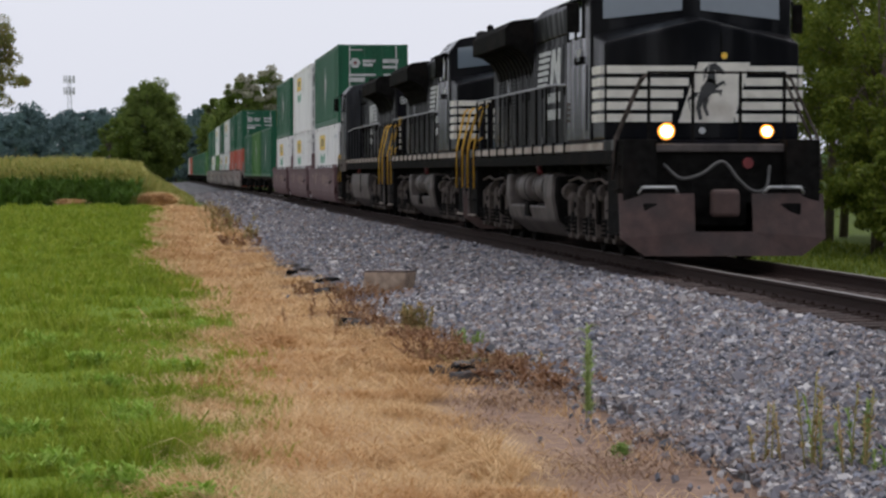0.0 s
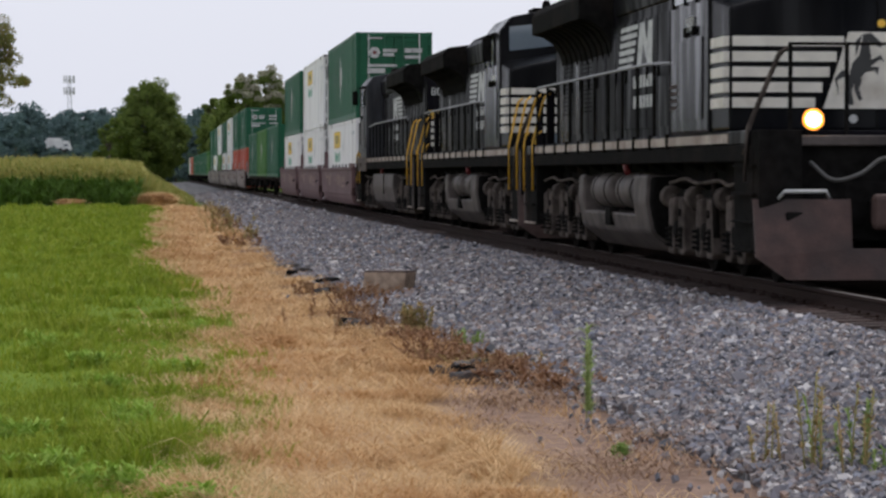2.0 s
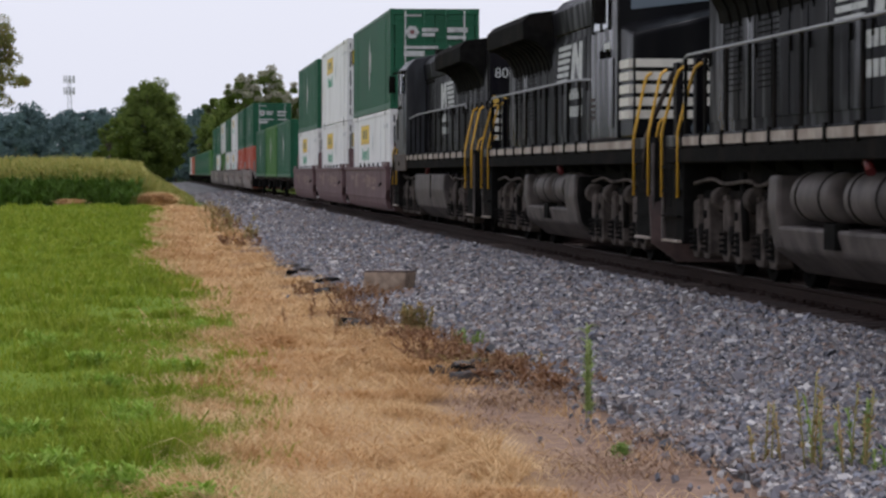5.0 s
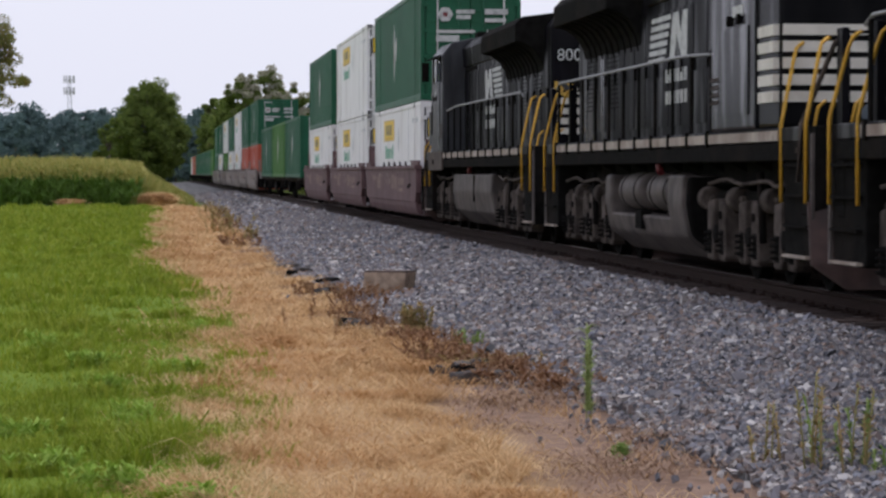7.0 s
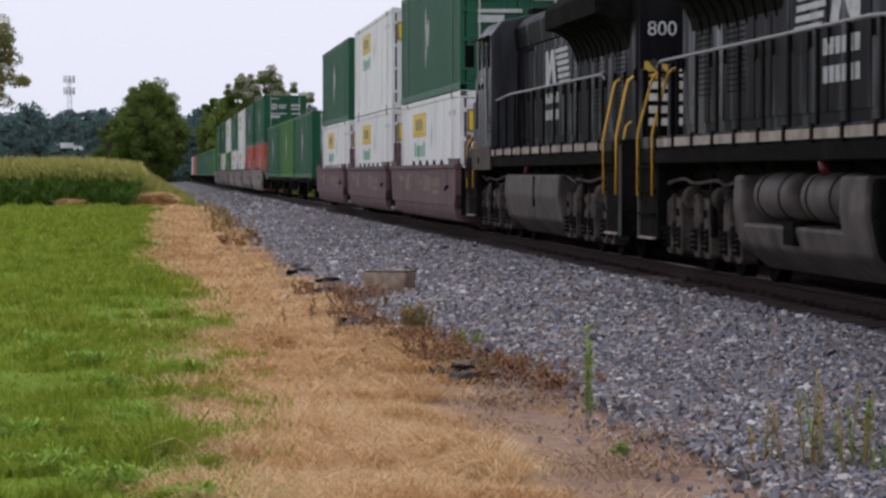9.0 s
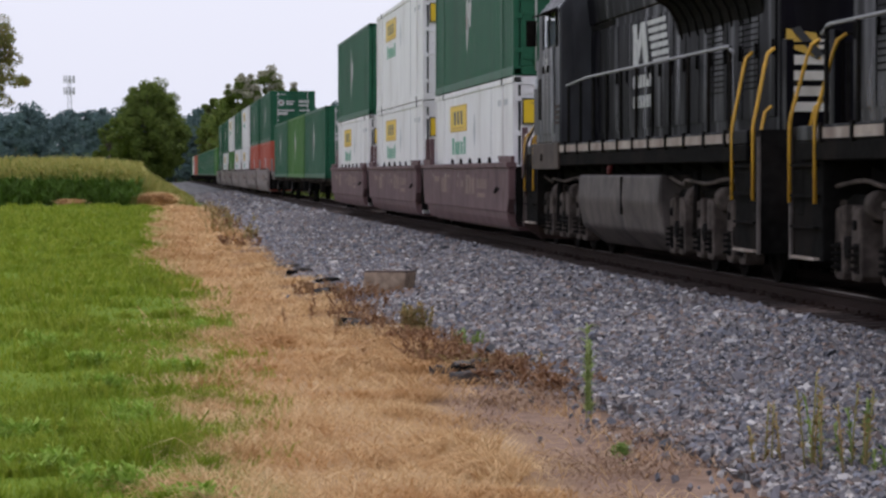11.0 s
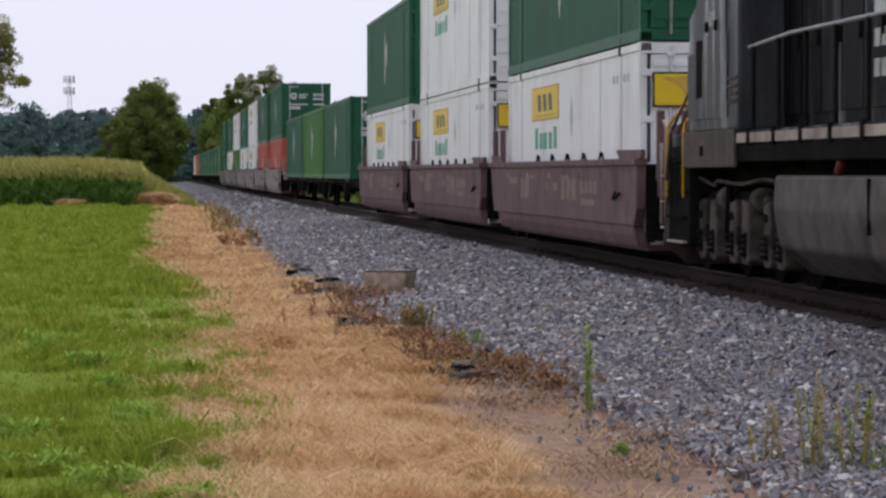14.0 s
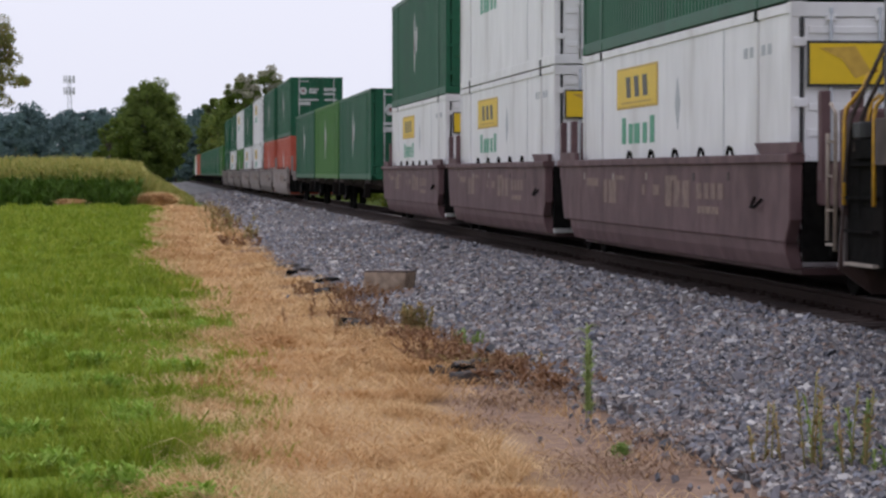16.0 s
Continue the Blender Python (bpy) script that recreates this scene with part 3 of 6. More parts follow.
def locomotive(label, reservoirs=True, lead=False, backwards=False, number="", tone="black", cab_tone="cab"):
    loco = thing("locomotive", label, "locomotive", "locomotives of the train")
    B, C = M[tone], M[cab_tone]
    F = -11.15
    part("underframe", box(-1.5, 1.5, -10.2, 10.2, 1.42, 1.62, 0.02), M["grime"], loco)
    part("deck", box(-1.5, 1.5, -10.25, 10.25, 1.62, 1.78, 0.015), M["black"], loco)
    for sx in (-1, 1):
        a, b = sorted((sx * 1.5, sx * 1.515))
        part("sill_stripe", box(a, b, -9.2, 9.2, 1.64, 1.75), M["sill"], loco, "dirty cream sill stripe")
        for k in range(12):
            y = -8.4 + 1.5 * k
            part("frame_bracket", prism([(sx * 1.48, 1.6), (sx * 1.48, 1.5), (sx * 1.1, 1.3), (sx * 1.1, 1.6)], y - 0.03, y + 0.03), M["grime"], loco)
        part("underframe_pipe", tube([(sx * 1.42, -8.6, 1.5), (sx * 1.42, 0, 1.47), (sx * 1.42, 8.6, 1.5)], 0.025), M["truck"], loco)
    # nose: flat front with a peaked brow that slopes back to the windshield
    nose = bmesh.new()
    fr = [(-1.47, 1.78), (1.47, 1.78), (1.47, 3.24), (0, 3.6), (-1.47, 3.24)]
    bk = [(-1.53, 1.78), (1.53, 1.78), (1.53, 3.46), (0, 3.74), (-1.53, 3.46)]
    va = [nose.verts.new((p, F + 2.02, q)) for p, q in fr]
    vb = [nose.verts.new((p, F + 3.2, q)) for p, q in bk]
    nose.faces.new(va)
    nose.faces.new(vb[::-1])
    for i in range(5):
        nose.faces.new((va[i], vb[i], vb[(i + 1) % 5], va[(i + 1) % 5]))
    bmesh.ops.recalc_face_normals(nose, faces=nose.faces[:])
    bmesh.ops.bevel(nose, geom=nose.edges[:], offset=0.05, segments=3, profile=0.5, affect="EDGES")
    n = part("nose", nose, C, loco, "black wide nose with cream stripes")
    part("nose_door_seam", box(0.28, 0.296, F + 2.005, F + 2.03, 1.8, 3.4), M["grime"], n)
    # stripes: five bands on the front and round both corners
    for k in range(5):
        z0 = 2.06 + 0.18 * k
        z1 = z0 + 0.118
        for sx in (-1, 1):
            a, b = (-1.44, -0.46 + 0.085 * k) if sx < 0 else (0.5 + 0.05 * k, 1.44)
            part("stripe", box(a, b, F + 1.994, F + 2.03, z0, z1), M["stripe"], n)
            if not backwards:
                a, b = sorted((sx * 1.46, sx * 1.538))
                part("stripe", box(a, b, F + 2.06, F + 2.9, z0, z1), M["stripe"], n)
    panel = [(-0.36, 2.05), (0.47, 2.05), (0.72, 2.95), (-0.06, 2.95)]
    part("emblem_panel", prism(panel, F + 1.99, F + 2.03), M["stripe"], n, "cream slanted panel with a dark emblem")
    em = bmesh.new()
    y0, y1 = F + 1.982, F + 1.991
    for bit in (
        [(-0.06, 2.42), (0.05, 2.37), (0.17, 2.52), (0.21, 2.68), (0.1, 2.72), (-0.02, 2.58)],  # trunk of the rearing figure
        [(0.06, 2.66), (0.2, 2.62), (0.18, 2.86), (0.11, 2.92)],
        [(0.1, 2.92), (0.18, 2.84), (0.32, 2.76), (0.33, 2.82), (0.2, 2.94)],
        [(0.02, 2.66), (0.1, 2.92), (0.02, 2.84)],
        [(-0.06, 2.44), (0.02, 2.38), (-0.03, 2.26), (0.0, 2.1), (-0.05, 2.08), (-0.1, 2.27)],
        [(0.02, 2.42), (0.1, 2.4), (0.06, 2.28), (0.1, 2.16), (0.06, 2.14), (0.0, 2.28)],
        [(0.16, 2.6), (0.32, 2.68), (0.36, 2.6), (0.31, 2.63), (0.18, 2.53)],
        [(0.17, 2.54), (0.3, 2.54), (0.28, 2.44), (0.25, 2.5), (0.14, 2.48)],
        [(-0.05, 2.5), (-0.08, 2.44), (-0.2, 2.38), (-0.18, 2.2), (-0.23, 2.4), (-0.14, 2.5)],
    ):
        prism(bit, y0, y1, bm=em)
    part("emblem", em, M["ink"], n)
    part("marker_light", cyl((0.33, F + 1.985, 3.05), (0.33, F + 2.02, 3.05), 0.05), M["marker"], n)
    # cab with sloped windshield, roof and windows
    cab = [(-1.55, 1.78), (-1.55, 4.02), (-1.32, 4.3), (-0.6, 4.44), (0.6, 4.44), (1.32, 4.3), (1.55, 4.02), (1.55, 1.78)]
    c = part("cab", prism(cab, F + 2.98, F + 5.7, "y", 0.04), C, loco)
    for sx in (-1, 1):
        w = [(sx * 0.14, 3.78), (sx * 1.36, 3.64), (sx * 1.36, 4.1), (sx * 0.14, 4.24)]
        bm = bmesh.new()
        vs = [bm.verts.new((p, F + 2.965, q)) for p, q in w]
        f = bm.faces.new(vs)
        ex = bmesh.ops.extrude_face_region(bm, geom=[f])
        bmesh.ops.translate(bm, vec=(0, 0.012, 0), verts=[v for v in ex["geom"] if isinstance(v, bmesh.types.BMVert)])
        bmesh.ops.recalc_face_normals(bm, faces=bm.faces[:])
        part("windshield", bm, M["glass"], c)
        x = sx * 1.55
        part("side_window", plate_x(x, sx, rect(F + 3.75, F + 4.45, 3.42, 3.95), 0.012), M["glass"], c)
        part("side_window", plate_x(x, sx, rect(F + 4.6, F + 5.35, 3.42, 3.95), 0.012), M["glass"], c)
        for y in (F + 3.7, F + 4.5, F + 5.38):
            part("window_frame", plate_x(x, sx, rect(y, y + 0.06, 3.38, 3.99), 0.03), M["grime"], c)
        part("window_awning", prism([(x, 3.98), (x + sx * 0.2, 3.92), (x + sx * 0.2, 3.95), (x, 4.03)], F + 3.7, F + 5.4), M["grime"], c)
        part("mirror", box(*sorted((x + sx * 0.1, x + sx * 0.28)), F + 3.42, F + 3.47, 3.45, 3.9, 0.015), M["grime"], c)
        d = part("toolbox_door", plate_x(x, sx, rect(F + 3.35, F + 5.1, 1.95, 2.95), 0.016), C, c)
        for y in (F + 3.8, F + 4.4):
            part("hook", box(*sorted((x, x + sx * 0.05)), y, y + 0.08, 2.98, 3.1, 0.01), M["grime"], d)
        for y in (F + 5.15, F + 5.45):
            for k in range(4):
                part("vent_slat", prism([(x, 2.1 + 0.09 * k), (x + sx * 0.03, 2.1 + 0.09 * k), (x, 2.15 + 0.09 * k)], y, y + 0.2), M["truck"], c)
        if not number:
            part("number_plate", plate_x(x, sx, rect(F + 3.7, F + 4.3, 3.08, 3.2), 0.005), M["letter"], c)
    for x in (-0.5, -0.2, 0.25):
        part("air_horn", cyl((x, F + 4.6, 4.56), (x, F + 4.1, 4.6), 0.03, 0.08, 10), M["grime"], c)
    part("roof_box", box(-0.7, 0.7, F + 4.7, F + 5.4, 4.42, 4.56, 0.03), M["grime"], c)
    # long hood
    hx = 1.02
    prof = [(-hx, 1.78), (-hx, 3.95), (-hx + 0.15, 4.16), (0, 4.26), (hx - 0.15, 4.16), (hx, 3.95), (hx, 1.78)]
    h = part("long_hood", prism(prof, F + 5.7, 9.75, "y", 0.03), B, loco)
    part("hood_top_box", prism([(-1.06, 3.7), (-1.1, 4.12), (-0.9, 4.32), (0.9, 4.32), (1.1, 4.12), (1.06, 3.7)], F + 5.72, 2.55, "y", 0.02), B, h)
    ribbed = [(-5.35 + 1.0 * k, -4.42 + 1.0 * k, 1.95, 3.55) for k in range(15)]
    doors = [r for r in ribbed if r[1] < 9.6]
    for sx in (-1, 1):
        hood_side(loco, sx, sx * hx, doors, [(5.2, 6.4, 2.3, 3.3), (7.4, 8.6, 2.3, 3.3)])
        part("grille", plate_x(sx * hx, sx, rect(-5.2, -2.9, 3.6, 3.68), 0.015), M["grime"], h)
        # radiator wing, overhanging the walkway
        wing = [(sx * 0.9, 3.12), (sx * 1.03, 3.12), (sx * 1.08, 3.34), (sx * 1.2, 3.54), (sx * 1.38, 3.66), (sx * 1.57, 3.7), (sx * 1.57, 4.02), (sx * 1.44, 4.16), (0, 4.34), (0, 4.0)]
        part("radiator_wing", prism(wing, 3.0, 8.9, "y", 0.015), M["grime"], loco, "dark grimy radiator overhang")
        for k in range(9):
            y = 3.3 + 0.6 * k
            part("wing_rib", prism([(sx * 1.0, 3.1), (sx * 1.05, 3.1), (sx * 1.1, 3.32), (sx * 1.22, 3.51), (sx * 1.38, 3.635), (sx * 1.55, 3.675), (sx * 1.55, 3.72), (sx * 1.3, 3.72), (sx * 1.0, 3.4)], y, y + 0.03), M["grime"], loco)
        # lettering drawn as plain bars and blocks
        lx = sx * (hx + 0.024)
        for k in range(6):
            part("logo_bar", plate_x(lx, sx, rect(0.9 - 0.1 * k, 2.3 - 0.06 * k, 2.85 + 0.115 * k, 2.92 + 0.115 * k), 0.004), M["letter"], h)
        part("logo_block", plate_x(lx, sx, [(-0.9, 2.85), (-0.5, 2.85), (-0.1, 3.2), (0.1, 2.85), (0.5, 2.85), (0.2, 3.5), (-0.2, 3.5), (-0.45, 3.2), (-0.6, 3.5), (-0.95, 3.5)], 0.004), M["letter"], h)
        for z in (2.55, 2.25):
            for k in range(6):
                part("lettering_bar", plate_x(lx, sx, rect(-0.9 + 0.3 * k, -0.68 + 0.3 * k, z, z + 0.18), 0.004), M["letter"], h)
        if number:
            writing(number, 0.26, M["letter"], c, pose(sx * 1.568, F + 4.15, 3.12, 90, 0, 90 * sx), "unit_number")
        # walkway handrail
        rail = [(sx * 1.46, F + 5.9, 2.72)] + [(sx * 1.46, y, 2.78) for y in (-3, 0, 3, 6, 8.9)] + [(sx * 1.46, 9.2, 2.7)]
        part("handrail", tube(rail, 0.022), M["hose"], loco, "grey walkway handrail")
        for k in range(11):
            y = -5.0 + 1.4 * k
            part("stanchion", box(sx * 1.46 - 0.018, sx * 1.46 + 0.018, y - 0.05, y + 0.05, 1.76, 2.78, 0.005), M["grime"], loco)
            part("stanchion_foot", box(*sorted((sx * 1.5, sx * 1.535)), y - 0.06, y + 0.06, 1.6, 1.8, 0.008), M["grime"], loco)
        # steps at both ends, with coloured grab rails
        for e in (-1, 1):
            y0, y1 = sorted((e * 9.25, e * 10.75))
            s = part("step_well", prism([(y0, 1.78), (y1, 1.78), (y1, 0.95) if e > 0 else (y1, 0.4), (y1 - 0.12, 0.38), (y0 + 0.12, 0.38), (y0, 0.4) if e > 0 else (y0, 0.95)], *sorted((sx * 0.95, sx * 1.44)), "x", 0.015), M["grime"], loco)
            for z in (0.4, 0.72, 1.04, 1.36):
                part("step_tread", box(*sorted((sx * 1.1, sx * 1.5)), y0 + 0.15, y1 - 0.15, z, z + 0.03), M["sill"] if z < 0.5 and not (lead and e < 0) else M["grime"], s)
            low = 0.4 if backwards and e < 0 else 0.0
            if not (lead and e < 0):
                for k, y in enumerate((e * 9.35, e * 10.6)):
                    up = [(sx * 1.5, y, 0.98), (sx * 1.5, y, 1.82), (sx * 1.48, y, 1.92), (sx * 1.34, y - e * 0.12, 2.52 - low), (sx * 1.3, y - e * 0.16, 2.64 - low), (sx * 1.22, y - e * 0.2, 2.7 - low)]
                    part("grab_rail", tube(up, 0.021), M["yellow"], s, "yellow grab rail")
                    if k == 0:
                        continue
                    lowrail = [(sx * 1.36, y - e * 0.3, 0.75), (sx * 1.36, y - e * 0.3, 1.7), (sx * 1.3, y - e * 0.32, 1.98), (sx * 1.22, y - e * 0.34, 2.05)]
                    part("grab_rail", tube(lowrail, 0.019), M["yellow"], s, "yellow grab rail")
                part("end_plate_post", box(*sorted((sx * 1.02, sx * 1.1)), *sorted((e * 10.25, e * 10.5)), 1.76, 2.8, 0.01), M["black"], s)
                part("step_edge", box(*sorted((sx * 1.44, sx * 1.475)), *sorted((e * 10.68, e * 10.76)), 0.38, 1.7, 0.006), M["tank"], s)
    if backwards:
        for sx in (-1, 1):
            sk = part("cab_skirt", prism(rect(F + 2.0, F + 5.4, 1.36, 1.8), *sorted((sx * 1.5, sx * 1.545)), "x", 0.012), M["skirt"], loco, "brown dusty skirt below the cab")
            part("latch", box(*sorted((sx * 1.54, sx * 1.57)), F + 3.3, F + 3.42, 1.5, 1.62, 0.01), M["grime"], sk)
            for y0, z0, z1 in ((F + 2.5, 1.95, 2.75), (F + 3.9, 2.6, 3.4)):
                part("cab_panel", plate_x(sx * 1.55, sx, rect(y0, y0 + 1.1, z0, z1), 0.02), C, c)
            part("cab_grille", plate_x(sx * 1.55, sx, rect(F + 3.1, F + 3.5, 2.2, 2.9), 0.024), M["grime"], c)
        writing(number, 0.3, M["letter"], h, pose(0.69, 9.79, 3.42, 90, 0, 180), "unit_number")
        part("end_emblem", prism([(0.55, 2.6), (0.95, 2.75), (0.95, 2.95), (0.6, 2.9)], 9.76, 9.79), M["gold"], h)
        part("end_emblem", prism([(0.6, 2.6), (0.9, 2.95), (0.8, 2.98), (0.52, 2.66)], 9.792, 9.8), M["ink"], h)
    for k in range(5):
        for sx in (-1, 1):
            part("end_stripe", box(*sorted((sx * 0.3, sx * 0.98)), 9.75, 9.772, 2.0 + 0.18 * k, 2.11 + 0.18 * k), M["stripe"], h)
    # end walls, anticlimbers, couplers
    for e in (-1, 1):
        yy = sorted((e * 10.2, e * 10.55))
        part("anticlimber", box(-1.05, 1.05, *yy, 1.6, 1.72, 0.02), M["tank"], loco)
        part("pilot_plate", box(-1.45, 1.45, *sorted((e * 10.15, e * 10.45)), 0.85, 1.6, 0.02), M["grime"], loco)
        k = part("coupler", box(-0.14, 0.14, *sorted((e * 10.3, e * 10.95)), 0.74, 0.98, 0.03), M["grime"], loco)
        part("knuckle", box(-0.2, 0.2, *sorted((e * 10.85, e * 11.13)), 0.66, 1.06, 0.06), M["plow"], k)
        part("drawbar_pocket", box(-0.42, 0.42, *sorted((e * 10.4, e * 10.47)), 0.52, 1.2, 0.03), M["grime"], loco)
        for x in (-1.0, -0.35, 0.35, 1.0):
            part("end_post", box(x - 0.022, x + 0.022, *sorted((e * 10.3, e * 10.345)), 1.7, 2.78, 0.004), M["grime"], loco)
        part("end_rail", tube([(-1.0, e * 10.32, 2.76), (1.0, e * 10.32, 2.76)], 0.018), M["grime"], loco)
        part("air_hose", tube(eased([(-0.82, e * 10.55, 1.42), (-0.6, e * 10.72, 1.22), (-0.3, e * 10.75, 1.28), (0.02, e * 10.68, 1.46), (0.25, e * 10.74, 1.2), (0.45, e * 10.76, 1.04), (0.66, e * 10.7, 1.08), (0.74, e * 10.55, 1.4)]), 0.024), M["rubber"], loco, "sagging grey air hose")
    for x0 in (-1.12, 0.72):
        part("uncoupling_handle", tube([(x0 - 0.1, F + 0.42, 1.0), (x0 - 0.05, F + 0.3, 1.09), (x0 + 0.42, F + 0.3, 1.09), (x0 + 0.48, F + 0.42, 1.0)], 0.022), M["letter"], loco)
    # snow plow
    pl = bmesh.new()
    pts = [(-1.5, 1.0), (1.5, 1.0), (1.5, 0.35), (1.15, 0.1), (-1.15, 0.1), (-1.5, 0.35)]
    va = [pl.verts.new((p, F + (0.3 if q > 0.5 else 0.12) + 0.1 * abs(p), q)) for p, q in pts]
    vb = [pl.verts.new((v.co.x, v.co.y + 0.04, v.co.z)) for v in va]
    ca, cb = pl.verts.new((0, F + 0.1, 0.1)), pl.verts.new((0, F + 0.14, 0.1))
    da, db = pl.verts.new((-0.42, F + 0.3, 1.0)), pl.verts.new((0.42, F + 0.3, 1.0))
    ea, eb = pl.verts.new((-0.42, F + 0.2, 0.45)), pl.verts.new((0.42, F + 0.2, 0.45))
    pl.faces.new((va[0], da, ea, va[4], va[5]))
    pl.faces.new((db, va[1], va[2], va[3], eb))
    pl.faces.new((ea, ca, va[4]))
    pl.faces.new((ea, eb, ca))
    pl.faces.new((eb, va[3], ca))
    for v in vb + [cb]:
        pl.verts.remove(v)
    ex = bmesh.ops.extrude_face_region(pl, geom=pl.faces[:])
    bmesh.ops.translate(pl, vec=(0, 0.05, 0), verts=[v for v in ex["geom"] if isinstance(v, bmesh.types.BMVert)])
    bmesh.ops.recalc_face_normals(pl, faces=pl.faces[:])
    part("snow_plow", pl, M["plow"], loco, "rusty brown steel snow plow")
    for x in (-0.95, 0.95):
        part("plow_hole_plate", box(x - 0.2, x + 0.2, F + 0.33, F + 0.38, 0.62, 0.86, 0.02), M["grime"], loco)
    for x in (-0.76, 0.72):
        dl = part("ditch_light", cyl((x, F + 0.72, 1.9), (x, F + 0.95, 1.9), 0.13, 0.09, 20), M["grime"], loco)
        # on the lead engine this disc glows in place of the lamps' halo
        part("reflector", cyl((x, F + 0.708, 1.9), (x, F + 0.722, 1.9), 0.125 if x < 0 else 0.1, n=20), M["halo"] if lead else M["glass"], dl)
        part("lens", cyl((x, F + 0.69, 1.9), (x, F + 0.71, 1.9), 0.085 if x < 0 else 0.068, n=20), M["lamp"] if lead else M["glass"], dl, "glowing warm headlight" if lead else "")
        part("lamp_bracket", box(x - 0.05, x + 0.05, F + 0.75, F + 0.9, 1.7, 1.8), M["grime"], dl)
    part("red_lens", cyl((0.42, F + 0.58, 1.44), (0.42, F + 0.64, 1.44), 0.08, n=16), M["red"], loco)
    part("centre_lamp", cyl((0.0, F + 2.0, 1.93), (0.0, F + 2.03, 1.93), 0.05), M["letter"], loco)
    for sx in (-1, 1):
        part("stair_rail", tube([(sx * 1.02, F + 0.85, 2.72), (sx * 1.12, F + 0.9, 2.66), (sx * 1.5, F + 0.8, 1.8), (sx * 1.54, F + 0.75, 1.2)], 0.022), M["truck"], loco)
        part("stair_rail", tube([(sx * 1.02, F + 1.0, 2.72), (sx * 1.08, F + 1.1, 2.62), (sx * 1.42, F + 1.0, 1.85), (sx * 1.5, F + 1.0, 1.5)], 0.022), M["truck"], loco)
    # fuel tank and reservoirs
    lower = [(-1.02, 0.19), (1.02, 0.19), (1.36, 0.46), (1.43, 0.72), (-1.43, 0.72), (-1.36, 0.46)]
    full = [(-1.02, 0.19), (1.02, 0.19), (1.38, 0.48), (1.46, 0.9), (1.44, 1.27), (-1.44, 1.27), (-1.46, 0.9), (-1.38, 0.48)]
    tk = part("fuel_tank", prism(lower if reservoirs else full, -2.9 if reservoirs else -3.9, 3.8 if reservoirs else 3.9, "y", 0.04), M["tank"], loco, "dusty grey fuel tank")
    if reservoirs:
        part("tank_head", prism(full, -2.92, -1.75, "y", 0.04), M["tank"], tk)
        part("tank_end_cap", prism([(p * 0.97, 0.7 + (q - 0.7) * 0.95) for p, q in full], -3.05, -2.9, "y", 0.05), M["grime"], tk)
        part("tank_end", prism(full, 3.3, 3.82, "y", 0.05), M["tank"], tk)
        part("tank_core", box(-0.8, 0.8, -1.75, 3.3, 0.6, 1.42), M["grime"], tk)
        for sx in (-1, 1):
            for y in (-1.5, 1.05):
                r = part("air_reservoir", cyl((sx * 1.12, y, 1.04), (sx * 1.12, y + 1.95, 1.04), 0.27, n=24, bevel=0.11), M["tank"], loco, "grey air reservoir with strap bands")
                for o in (0.4, 1.55):
                    part("strap_band", cyl((sx * 1.12, y + o, 1.04), (sx * 1.12, y + o + 0.07, 1.04), 0.277, n=24), M["grime"], r)
                part("drain_valve", box(*sorted((sx * 1.08, sx * 1.2)), y + 0.9, y + 1.05, 0.66, 0.8, 0.02), M["grime"], r)
            # dark block on the tank's lip stands in for a shaded notch
            part("tank_gap", box(*sorted((sx * 1.3, sx * 1.452)), 0.45, 0.95, 0.52, 0.78), M["grime"], tk)
    else:
        for sx in (-1, 1):
            part("tank_seam", box(*sorted((sx * 1.44, sx * 1.475)), 0.6, 0.63, 0.7, 1.24), M["grime"], tk)
    for sx in (-1, 1):
        part("filler_cap", cyl((sx * 1.4, -0.9, 1.3), (sx * 1.4, -0.75, 1.44), 0.05), M["red"], tk)
    for yc in (-6.6, 6.6):
        truck_frame(loco, yc)
        for a in (-2.05, 0, 2.05):
            wheelset(loco, yc + a, 0.53, backwards)
    part("equipment_rack", box(-1.0, 1.0, -9.0, 9.0, 1.15, 1.45), M["grime"], loco)
    return loco


on_rails(locomotive("black lead freight locomotive with cream nose stripes and lit lamps", lead=True, number="9480"), 43.65 + 11.15)
on_rails(locomotive("black freight locomotive with white nose stripes and yellow grab rails"), 65.95 + 11.15)
on_rails(locomotive("black freight locomotive running backwards ahead of the container cars", reservoirs=False, backwards=True, number="800", cab_tone="dusty"), 100.3, True)

# ---- containers ----
CL, CW, CH = 16.15, 1.295, 2.88


